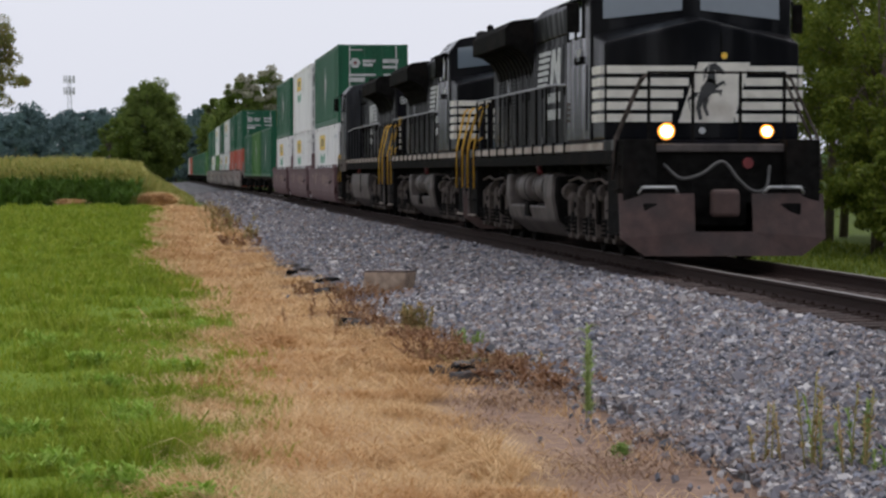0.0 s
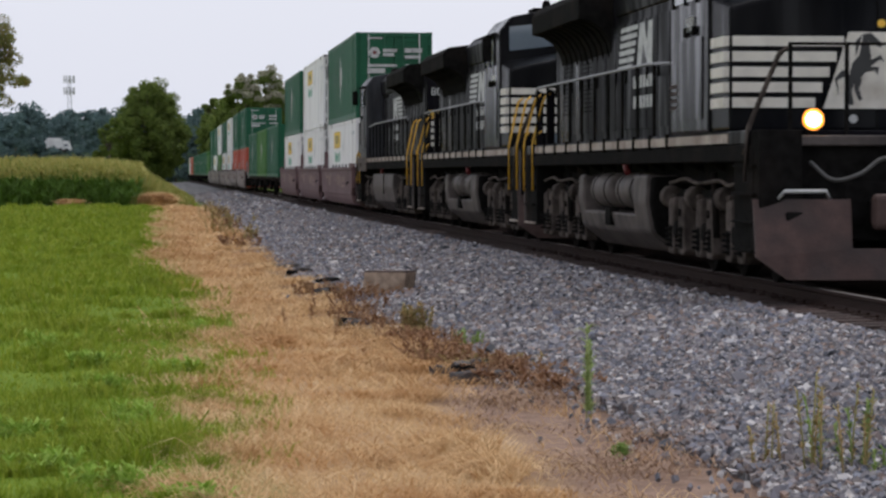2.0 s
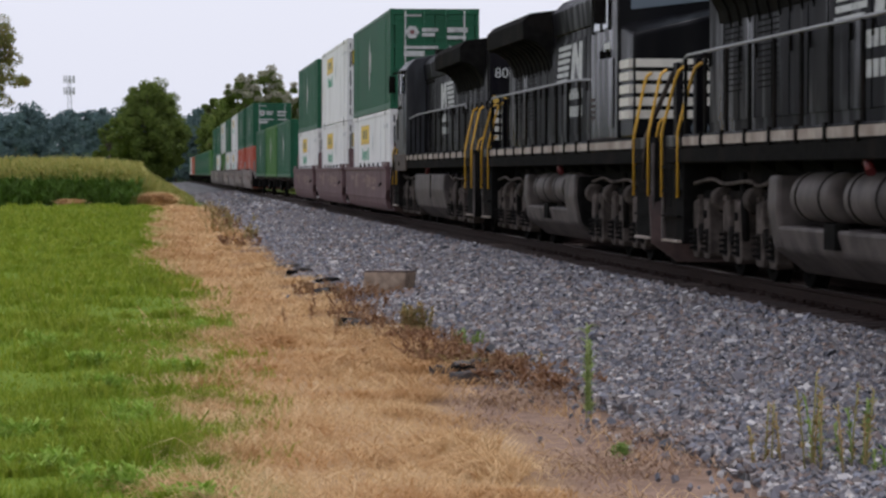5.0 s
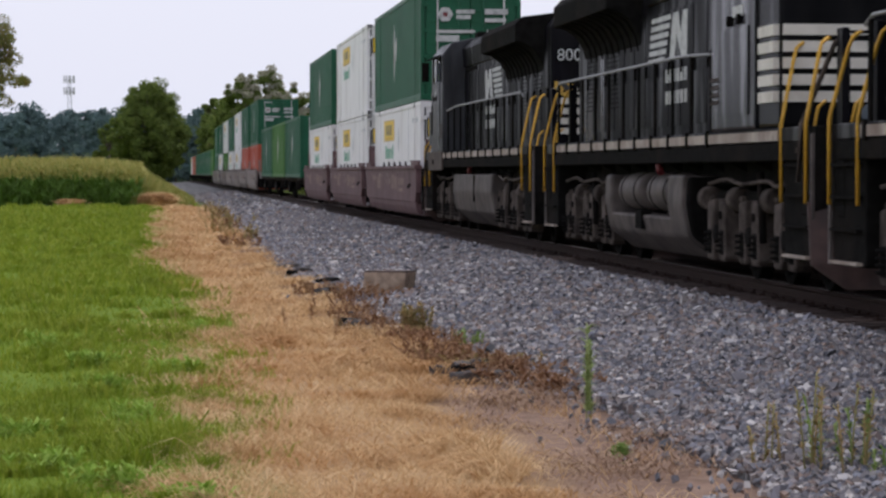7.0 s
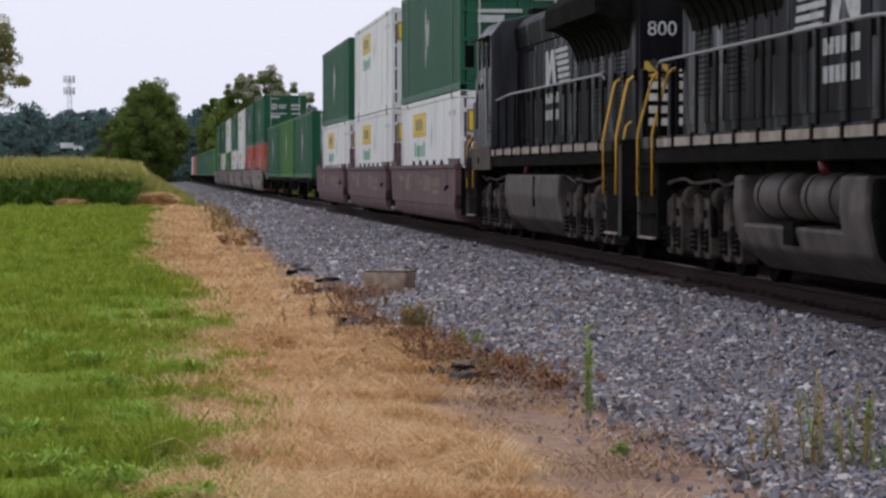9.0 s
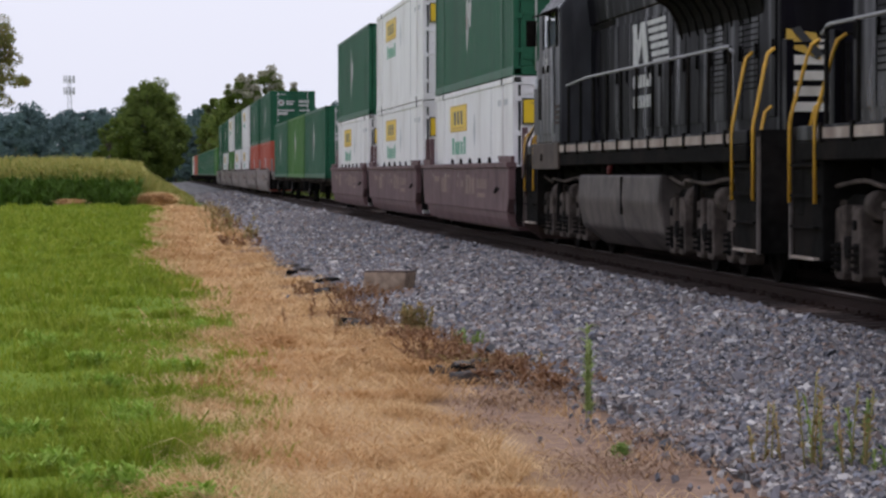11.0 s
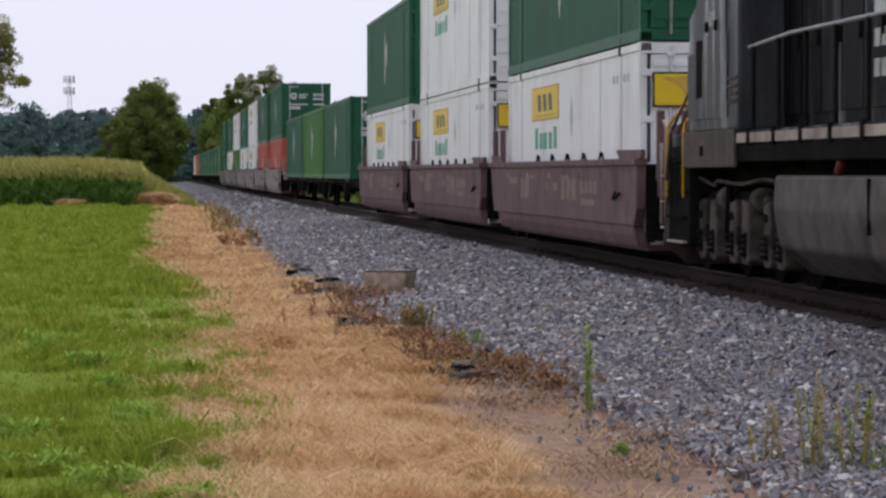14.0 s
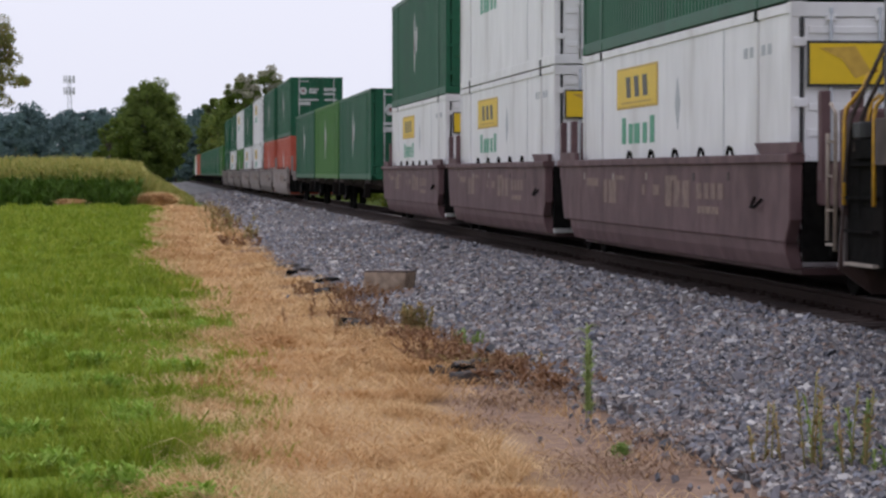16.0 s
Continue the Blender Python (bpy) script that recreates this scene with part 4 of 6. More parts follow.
def container(name, label, paint, ribs, placard=False):
    """A 53-foot box: ribbed sheets between posts and rails, framed doors on the end that leads. Its base stands at z = 0."""
    c = thing(name, label, "shipping container", "shipping containers on the train")
    P = M[paint]
    h = CL / 2
    own = bmesh.new()
    for sx in (-1, 1):
        ys = []
        if ribs:
            k, y = 0, -h + 0.12
            while y < h - 0.2:
                ys += [(y, 0.0), (y + 0.07, 0.0), (y + 0.11, 0.028), (y + 0.21, 0.028)]
                y += 0.25
            ys.append((h - 0.12, 0.0))
        else:
            ys = [(-h + 0.1, 0.02), (h - 0.1, 0.02)]
        lo = [own.verts.new((sx * (CW - 0.045 + d), y, 0.14)) for y, d in ys]
        hi = [own.verts.new((sx * (CW - 0.045 + d), y, CH - 0.09)) for y, d in ys]
        for i in range(len(ys) - 1):
            own.faces.new((lo[i], lo[i + 1], hi[i + 1], hi[i]))
    bmesh.ops.recalc_face_normals(own, faces=own.faces[:])
    own = box(-CW + 0.06, CW - 0.06, -h + 0.07, h - 0.07, 0.1, CH - 0.03, 0, own)
    part("body", own, P, c)
    for sx in (-1, 1):
        a, b = sorted((sx * (CW - 0.09), sx * CW))
        part("bottom_rail", box(a, b, -h, h, 0.0, 0.17, 0.008), P, c)
        part("top_rail", box(a, b, -h, h, CH - 0.11, CH, 0.008), P, c)
        for y, w in ((-h, 0.13), (h - 0.13, 0.13), (-6.2, 0.16), (6.04, 0.16)):
            part("post", box(*sorted((sx * (CW - 0.1), sx * (CW + 0.004))), y, y + w, 0.17, CH - 0.11, 0.006), P, c)
            for z in (0.0, CH - 0.12):
                part("corner_casting", box(*sorted((sx * (CW - 0.17), sx * (CW + 0.008))), y - 0.01, y + 0.18, z - 0.006, z + 0.128, 0.01), M["grime"] if placard and abs(y) < 7 else P, c)
    # door end: frame, two leaves with lock rods, hinges
    f = -h
    part("end_header", box(-CW, CW, f - 0.01, f + 0.08, CH - 0.16, CH, 0.008), P, c)
    part("end_sill", box(-CW, CW, f - 0.01, f + 0.08, 0.0, 0.16, 0.008), P, c)
    part("rear_wall", box(-CW + 0.03, CW - 0.03, h - 0.08, h - 0.01, 0.1, CH - 0.1, 0.008), P, c)
    for sx in (-1, 1):
        if placard:
            part("gasket", box(*sorted((sx * 1.16, sx * 1.2)), f - 0.012, f + 0.05, 0.16, CH - 0.16), M["ink"], c)
        d = part("door", box(*sorted((sx * 0.015, sx * 1.15)), f + 0.005, f + 0.06, 0.17, CH - 0.17, 0.008), P, c)
        for k in range(9):
            part("door_rib", box(*sorted((sx * 0.06, sx * 1.1)), f - 0.012, f + 0.01, 0.3 + 0.28 * k, 0.38 + 0.28 * k, 0.006), P, d)
        for x in (0.32, 0.86):
            r = part("lock_rod", cyl((sx * x, f - 0.035, 0.08), (sx * x, f - 0.035, CH - 0.06), 0.02, n=8), M["galv"] if placard else M["letter"] if x > 0.5 else P, d)
            for z in (0.25, 1.0, 2.0, CH - 0.2):
                part("rod_keeper", box(sx * x - 0.05, sx * x + 0.05, f - 0.05, f, z, z + 0.07, 0.006), P, r)
        for k in range(4):
            part("hinge", box(*sorted((sx * 1.12, sx * 1.27)), f - 0.03, f + 0.01, 0.42 + 0.66 * k, 0.52 + 0.66 * k, 0.008), P, d)
    if placard:
        q = part("placard", box(-1.13, 0.95, f - 0.062, f - 0.055, 1.96, 2.46), M["ink"], c, "yellow placard with black edge")
        part("field", box(-1.1, 0.92, f - 0.068, f - 0.06, 1.99, 2.43), M["label"], q)
        part("print_bar", box(-0.3, 0.7, f - 0.074, f - 0.066, 2.08, 2.3), M["ink"], q)
        part("print_flourish", prism([(-1.0, 2.38), (-0.6, 2.4), (-0.42, 2.12), (-0.6, 2.05), (-0.75, 2.26)], f - 0.073, f - 0.066), M["gold"], q)
        for sx in (-1, 1):
            x = sx * (CW - 0.024)
            q = part("side_placard", plate_x(x, sx, rect(0.9, 4.6, 1.96, 2.56), 0.008), M["gold"], c, "yellow side placard with black lettering")
            part("field", plate_x(x, sx, rect(0.98, 4.52, 1.99, 2.53), 0.012), M["label"], q)
            for k in range(3):
                y = 1.7 + 0.75 * k
                part("print_bar", plate_x(x, sx, [(y, 2.12), (y + 0.4, 2.12), (y + 0.5, 2.42), (y + 0.1, 2.42)], 0.016), M["ink"], q)
            part("print_line", plate_x(x, sx, rect(1.4, 4.1, 2.03, 2.06), 0.016), M["gold"], q)
            for k in range(5):
                y = 1.2 + 0.64 * k
                part("green_print_bar", plate_x(x, sx, rect(y, y + (0.36 if k != 2 else 0.5), 1.45, 1.74 + (0.09 if k in (0, 4) else 0)), 0.006), M["teal"], c)
            part("mark", plate_x(x, sx, [(-0.9, 1.95), (-0.7, 1.6), (-0.5, 1.95), (-0.7, 2.3)], 0.004), M["galv"], c)
            part("panel_seam", plate_x(x, sx, rect(-4.02, -3.99, 0.2, CH - 0.12), 0.005), M["galv"], c)
            for k in range(5):
                part("stencil_bar", plate_x(x, sx, rect(-6.9 + 0.35 * k, -6.7 + 0.35 * k, 2.36, 2.48), 0.005), M["galv"], c)
    else:
        hexa = prism(arc_pts((-0.66, 2.2), 0.2, 6), f - 0.056, f - 0.05)
        e = part("end_emblem", hexa, M["letter"], c, "white hexagonal emblem")
        part("emblem_core", prism(arc_pts((-0.66, 2.2), 0.07, 6), f - 0.06, f - 0.054), M["red"], e)
        for x0, x1, z0, z1 in ((-0.38, 0.1, 2.22, 2.32), (-0.38, 0.0, 2.08, 2.18), (0.36, 0.95, 2.2, 2.34), (0.36, 0.9, 2.0, 2.1), (-0.9, 0.1, 1.72, 1.8), (-0.9, -0.3, 1.5, 1.66), (0.4, 1.0, 1.72, 1.8), (-0.9, -0.4, 2.66, 2.71)):
            part("print_bar", box(x0, x1, f - 0.056, f - 0.05, z0, z1), M["letter"], c)
        for sx in (-1, 1):
            x = sx * (CW - 0.016)
            q = part("side_emblem", plate_x(x, sx, [(0.5, 1.25), (0.75, 0.75), (0.95, 1.2), (0.9, 1.9), (0.7, 2.35), (0.55, 1.95)], 0.006), M["letter"], c, "white pointed emblem")
            part("emblem_core", plate_x(x, sx, [(0.64, 1.35), (0.74, 1.2), (0.84, 1.4), (0.72, 1.75)], 0.01), M["red"], q)
            for y, z in ((0.0, 1.3), (0.18, 1.5), (-0.12, 1.6)):
                part("print_bar", plate_x(x, sx, rect(y, y + 0.3, z, z + 0.34), 0.006), M["letter"], c)
    return c


# ---- well cars ----


def car_truck(car, y, wheels=True):
    for sx in (-1, 1):
        pr = [(y - 1.1, 0.5), (y - 0.95, 0.72), (y - 0.4, 0.86), (y + 0.4, 0.86), (y + 0.95, 0.72), (y + 1.1, 0.5), (y + 0.85, 0.38), (y + 0.6, 0.5), (y + 0.3, 0.3), (y - 0.3, 0.3), (y - 0.6, 0.5), (y - 0.85, 0.38)]
        part("truck_side", prism(pr, *sorted((sx * 0.95, sx * 1.08)), "x", 0.02), M["grime"], car)
        for o in (-0.14, 0.14):
            part("truck_spring", cyl((sx * 1.03, y + o, 0.36), (sx * 1.03, y + o, 0.62), 0.08, n=10), M["truck"], car)
    part("bolster", box(-1.0, 1.0, y - 0.2, y + 0.2, 0.55, 0.85, 0.03), M["grime"], car)
    for a in (-0.88, 0.88):
        if wheels:
            wheelset(car, y + a, 0.46)
        else:
            for sx in (-1, 1):
                part("wheel", cyl((sx * 0.69, y + a, 0.46), (sx * 0.82, y + a, 0.46), 0.46, n=20), M["grime"], car)


def well_car(label, first, wheels, paint="well"):
    """A deep well between raised end platforms; the load's floor is at z = 0.28. Local y = 0 is the load's middle."""
    c = thing("well_car", label, "well car", "well cars of the train")
    P = M[paint]
    a, b = (-9.0, 9.4) if first else (-8.35, 9.0)
    for sx in (-1, 1):
        x0, x1 = sorted((sx * 1.36, sx * 1.5))
        side = [(a, 1.46), (b, 1.46), (b - 0.35, 0.8), (b - 0.55, 0.55), (a + 0.25, 0.55), (a, 0.8)]
        s = part("side_wall", prism(side, x0, x1, "x", 0.02), P, c, "painted steel well side" if paint == "well" else "grey-brown steel well side")
        low = [(sx * 1.498, 0.74), (sx * 1.36, 0.74), (sx * 1.26, 0.26), (sx * 1.4, 0.26), (sx * 1.46, 0.42)]
        part("lower_chord", prism(low, a + 0.4, b - 1.1, "y", 0.015), P, c)
        part("top_chord", box(*sorted((sx * 1.34, sx * 1.54)), a - 0.05, b + 0.05, 1.4, 1.5, 0.015), P, c)
        for y0, y1 in ((a - 0.2, a + 2.1), (b - 1.6, b + 0.3)):
            part("guide_plate", prism([(y0, 1.5), (y1 - 0.3, 1.5), (y1, 1.63), (y0, 1.62)], *sorted((sx * 1.4, sx * 1.47)), "x", 0.01), P, c)
        for k in range(5):
            y = a + 3.6 + 1.9 * k
            part("tie_down_loop", tube([(sx * 1.46, y - 0.2, 1.49), (sx * 1.46, y - 0.08, 1.58), (sx * 1.46, y + 0.08, 1.6), (sx * 1.46, y + 0.2, 1.49)], 0.02), M["grime"], c)
        xx = sx * 1.5
        for k, w in enumerate((0.34, 0.3, 0.28, 0.36)):
            part("lettering_bar", plate_x(xx, sx, rect(-5.2 + 0.48 * k, -5.2 + 0.48 * k + w, 0.98, 1.17), 0.004), M["faded"], s)
        for y, z, w, hh in ((-4.9, 0.8, 1.4, 0.09), (-0.6, 1.0, 0.5, 0.14), (0.6, 1.0, 0.2, 0.14), (5.0, 1.1, 1.2, 0.12), (-2.0, 1.2, 0.9, 0.06), (2.4, 1.2, 0.9, 0.06)):
            part("stencil_bar", plate_x(xx, sx, rect(y, y + w, z, z + hh), 0.004), M["faded"], s)
        for y, w in ((-2.9, 0.5), (-2.2, 0.42), (-1.6, 0.5), (3.2, 0.7), (4.1, 0.3)):
            part("worn_lettering", plate_x(xx, sx, rect(y, y + w, 0.86, 1.2), 0.003), M["faded"], s)
        for y in (-5.6, -3.3, 0.4, 3.4, 6.4):
            part("reflector", plate_x(xx, sx, rect(y, y + 0.14, 1.2, 1.3), 0.005), M["plow"] if y < 0 else M["sill"], s)
        part("hand_brake_hook", tube([(sx * 1.52, -7.6, 1.0), (sx * 1.58, -7.5, 0.92), (sx * 1.58, -7.3, 0.92), (sx * 1.52, -7.2, 1.02)], 0.02), M["grime"], c)
    for y in (a + 0.02, b - 0.5):
        part("end_bulkhead", box(-1.35, 1.35, y, y + 0.08, 0.35, 1.42, 0.01), M["grime"], c)
    part("well_floor", box(-1.25, 1.25, a + 0.5, b - 1.2, 0.2, 0.27), P, c)
    for y0, y1 in ((a - 0.9, a + 0.35), (b - 0.6, b + 0.15)):
        part("end_platform", box(-1.2, 1.2, y0, y1, 0.95, 1.4, 0.03), P, c)
    for y in (a - 0.55, b + 0.1):
        for x in (-1.25, -0.9):
            part("end_post", box(x - 0.05, x + 0.05, y - 0.09, y + 0.09, 1.2, 2.15, 0.015), P, c)
    if first:
        part("drawbar", box(-0.15, 0.15, a - 2.4, a - 0.8, 0.72, 0.98, 0.03), M["grime"], c)
        for x in (-1.3, 1.3):
            part("ladder_rail", tube([(x, a - 1.3, 0.5), (x, a - 1.3, 1.9), (x, a - 1.1, 2.0)], 0.024), M["sill"], c)
            part("end_ladder", tube([(x, a - 0.95, 0.6), (x, a - 0.95, 1.7)], 0.024), M["sill"], c)
            for z in (0.55, 0.9, 1.25, 1.6):
                part("ladder_rung", box(x - 0.02, x + 0.02, a - 1.3, a - 0.95, z, z + 0.025), M["sill"], c)
        part("brake_stand", box(-1.2, -0.7, a - 1.35, a - 1.0, 0.9, 1.95, 0.04), P, c)
        car_truck(c, a - 0.9, wheels)
    car_truck(c, b + 0.55, wheels)
    return c


def spine_car(label):
    """A slim skeleton car: centre beam, cross arms and trucks; the load's floor is at z = 1.1."""
    c = thing("spine_car", label, "spine car", "spine cars of the train")
    part("centre_beam", box(-0.35, 0.35, -8.4, 8.5, 0.7, 1.06, 0.03), M["grime"], c)
    for y in (-7.4, -6.0, 0.0, 6.0, 7.4):
        part("cross_arm", prism([(-1.3, 1.09), (1.3, 1.09), (1.3, 0.98), (0.4, 0.72), (-0.4, 0.72), (-1.3, 0.98)], y - 0.22, y + 0.22, "y", 0.015), M["truck"], c)
    for y in (-6.6, 6.6):
        part("side_step", box(-1.4, -1.2, y - 0.3, y + 0.3, 0.5, 0.95, 0.02), M["grime"], c)
    car_truck(c, 8.45, False)
    return c


green_box = container("container", "dark green corrugated container with white emblem", "green", True)
white_box = container("container", "white smooth-sided container with yellow placards", "white", False, placard=True)
lime_box = container("container", "faded lime green corrugated container with white emblem", "lime", True)
orange_box = container("container", "red-orange corrugated container low in a well car", "orange", True)
lead_well = well_car("brown well car with worn stencils and end ladder", True, True)
mid_well = well_car("brown well car with worn stencils", False, True)
far_well = well_car("grey-brown well car far down the train", False, False, "well_grey")
far_spine = spine_car("dark skeleton car under a single green container")
protos = {"G": green_box, "W": white_box, "L": lime_box, "R": orange_box}
used = set()


def fresh(proto, x=0.0, y=0.0, z=0.0):
    """The first use takes the original, later ones a copy with all its parts."""
    if proto.name in used:
        kept = [w for w in rolling if w[0].parent is proto]
        ob = copy_thing(proto, pose(x, y, z))
        for o in ob.children:
            if o.name.startswith("wheelset"):
                base = min(kept, key=lambda w: abs(w[1] - o.location.y))
                rolling.append((o, base[1], base[2], base[3]))
        return ob
    used.add(proto.name)
    proto.matrix_basis = pose(x, y, z)
    return proto


FLOOR = 0.27
loads = []
front = 114.4
for k, (lower, upper) in enumerate(("WG", "WW", "WG")):
    s = front + 19.68 * k + CL / 2
    on_rails(fresh(lead_well if k == 0 else mid_well), s)
    loads.append((fresh(protos[lower], z=FLOOR), s, FLOOR))
    loads.append((fresh(protos[upper], z=FLOOR + CH + 0.03), s, FLOOR + CH + 0.03))
for k, kind in enumerate("GLG"):
    s = 178.7 + 17.0 * k + CL / 2
    on_rails(fresh(far_spine), s)
    loads.append((fresh(protos[kind], z=1.095), s, 1.095))
for k, (lower, upper) in enumerate(("RG", "RG", "WW", "WG", "LW", "WG", "GG")):
    s = 234.8 + 20.0 * k + CL / 2
    on_rails(fresh(far_well), s)
    loads.append((fresh(protos[lower], z=FLOOR), s, FLOOR))
    loads.append((fresh(protos[upper], z=FLOOR + CH + 0.03), s, FLOOR + CH + 0.03))
for k, kind in enumerate("LGGGGGGGRRWG"):
    s = 377.0 + 17.2 * k + CL / 2
    on_rails(fresh(far_spine), s)
    loads.append((fresh(protos[kind], z=1.095), s, 1.095))

# ---- plants and clutter ----
GREEN_BLADE = island_mat("green_grass_blades", [(0.175, 0.24, 0.018), (0.225, 0.295, 0.022), (0.29, 0.355, 0.034), (0.37, 0.385, 0.06)], 0.7, translucent=0.3, patch_scale=1.1, patch=(0.8, 0.87, 0.7))
STRAW = island_mat("dead_grass_blades", [(0.55, 0.36, 0.18), (0.63, 0.43, 0.22), (0.7, 0.5, 0.28), (0.78, 0.58, 0.34)], 0.85, translucent=0.2, patch_scale=0.9, patch=(0.78, 0.66, 0.55))
THATCH = island_mat("brown_thatch", [(0.22, 0.13, 0.085), (0.33, 0.22, 0.15), (0.45, 0.32, 0.22)], 0.9)
WEED = island_mat("weed_leaves", [(0.13, 0.22, 0.04), (0.2, 0.3, 0.07), (0.28, 0.34, 0.11)], 0.7, translucent=0.2)
DRYWEED = island_mat("dry_weed_leaves", [(0.3, 0.2, 0.09), (0.4, 0.29, 0.13), (0.24, 0.24, 0.09)], 0.8, translucent=0.15)
LEAFY = island_mat("fresh_weed_leaves", [(0.24, 0.38, 0.05), (0.3, 0.44, 0.07), (0.36, 0.48, 0.1)], 0.7, translucent=0.3)
PALEWEED = island_mat("pale_weed_leaves", [(0.24, 0.33, 0.1), (0.32, 0.42, 0.15), (0.4, 0.46, 0.2)], 0.75, translucent=0.3)
RUSTWEED = island_mat("rust_brown_weed_leaves", [(0.19, 0.095, 0.055), (0.28, 0.15, 0.08), (0.36, 0.22, 0.12)], 0.85, translucent=0.1)
CORN_LEAF = island_mat("corn_leaves", [(0.085, 0.16, 0.025), (0.12, 0.22, 0.036), (0.16, 0.26, 0.055)], 0.6, translucent=0.2)
TASSEL = island_mat("corn_tassels", [(0.34, 0.32, 0.08), (0.45, 0.39, 0.13), (0.25, 0.3, 0.07)], 0.8, translucent=0.2)


def foliage_mat(name, colors):
    return island_mat(name, colors, 0.75, translucent=0.3)


LEAF_A = foliage_mat("deep_green_leaves", [(0.09, 0.13, 0.03), (0.14, 0.19, 0.04), (0.2, 0.245, 0.056)])
LEAF_B = foliage_mat("yellow_green_leaves", [(0.1, 0.12, 0.025), (0.16, 0.18, 0.035), (0.23, 0.22, 0.05), (0.26, 0.17, 0.05)])
# distance haze is put into the far woods' leaf colours as pale blue
LEAF_C = foliage_mat("haze_tinted_woodland_leaves", [(0.08, 0.13, 0.135), (0.105, 0.165, 0.165), (0.135, 0.19, 0.18)])
LEAF_D = foliage_mat("thicket_leaves", [(0.065, 0.1, 0.01), (0.115, 0.15, 0.015), (0.18, 0.2, 0.024)])
# pale clumps stand in for bright sky showing through the tree tops
PALE = foliage_mat("pale_sky_gap_leaves", [(0.36, 0.34, 0.26), (0.48, 0.45, 0.36), (0.16, 0.19, 0.08)])


def blades(x, y, z, h, w, lean, rng):
    """Bent blades of three triangles each, rooted at x, y, z."""
    n = len(x)
    a = rng.uniform(0, 2 * np.pi, n)
    d = np.stack([np.cos(a), np.sin(a), np.zeros(n)], 1)
    b = rng.uniform(0, 2 * np.pi, n)
    e = np.stack([np.cos(b), np.sin(b), np.zeros(n)], 1)
    root = np.stack([x, y, z], 1)
    hh, ll = h[:, None], (lean * h)[:, None]
    up = np.array([[0, 0, 1.0]])
    mid = root + up * hh * 0.55 + e * ll * 0.35
    tip = root + up * hh * np.clip(1 - 0.35 * lean, 0.15, 1)[:, None] + e * ll
    ww = d * w[:, None]
    v = np.stack([root - ww, root + ww, mid - ww * 0.8, mid + ww * 0.8, tip], 1)
    t = np.array([(0, 1, 3), (0, 3, 2), (2, 3, 4)])[None] + 5 * np.arange(n)[:, None, None]
    return v.reshape(-1, 3), t.reshape(-1, 3)


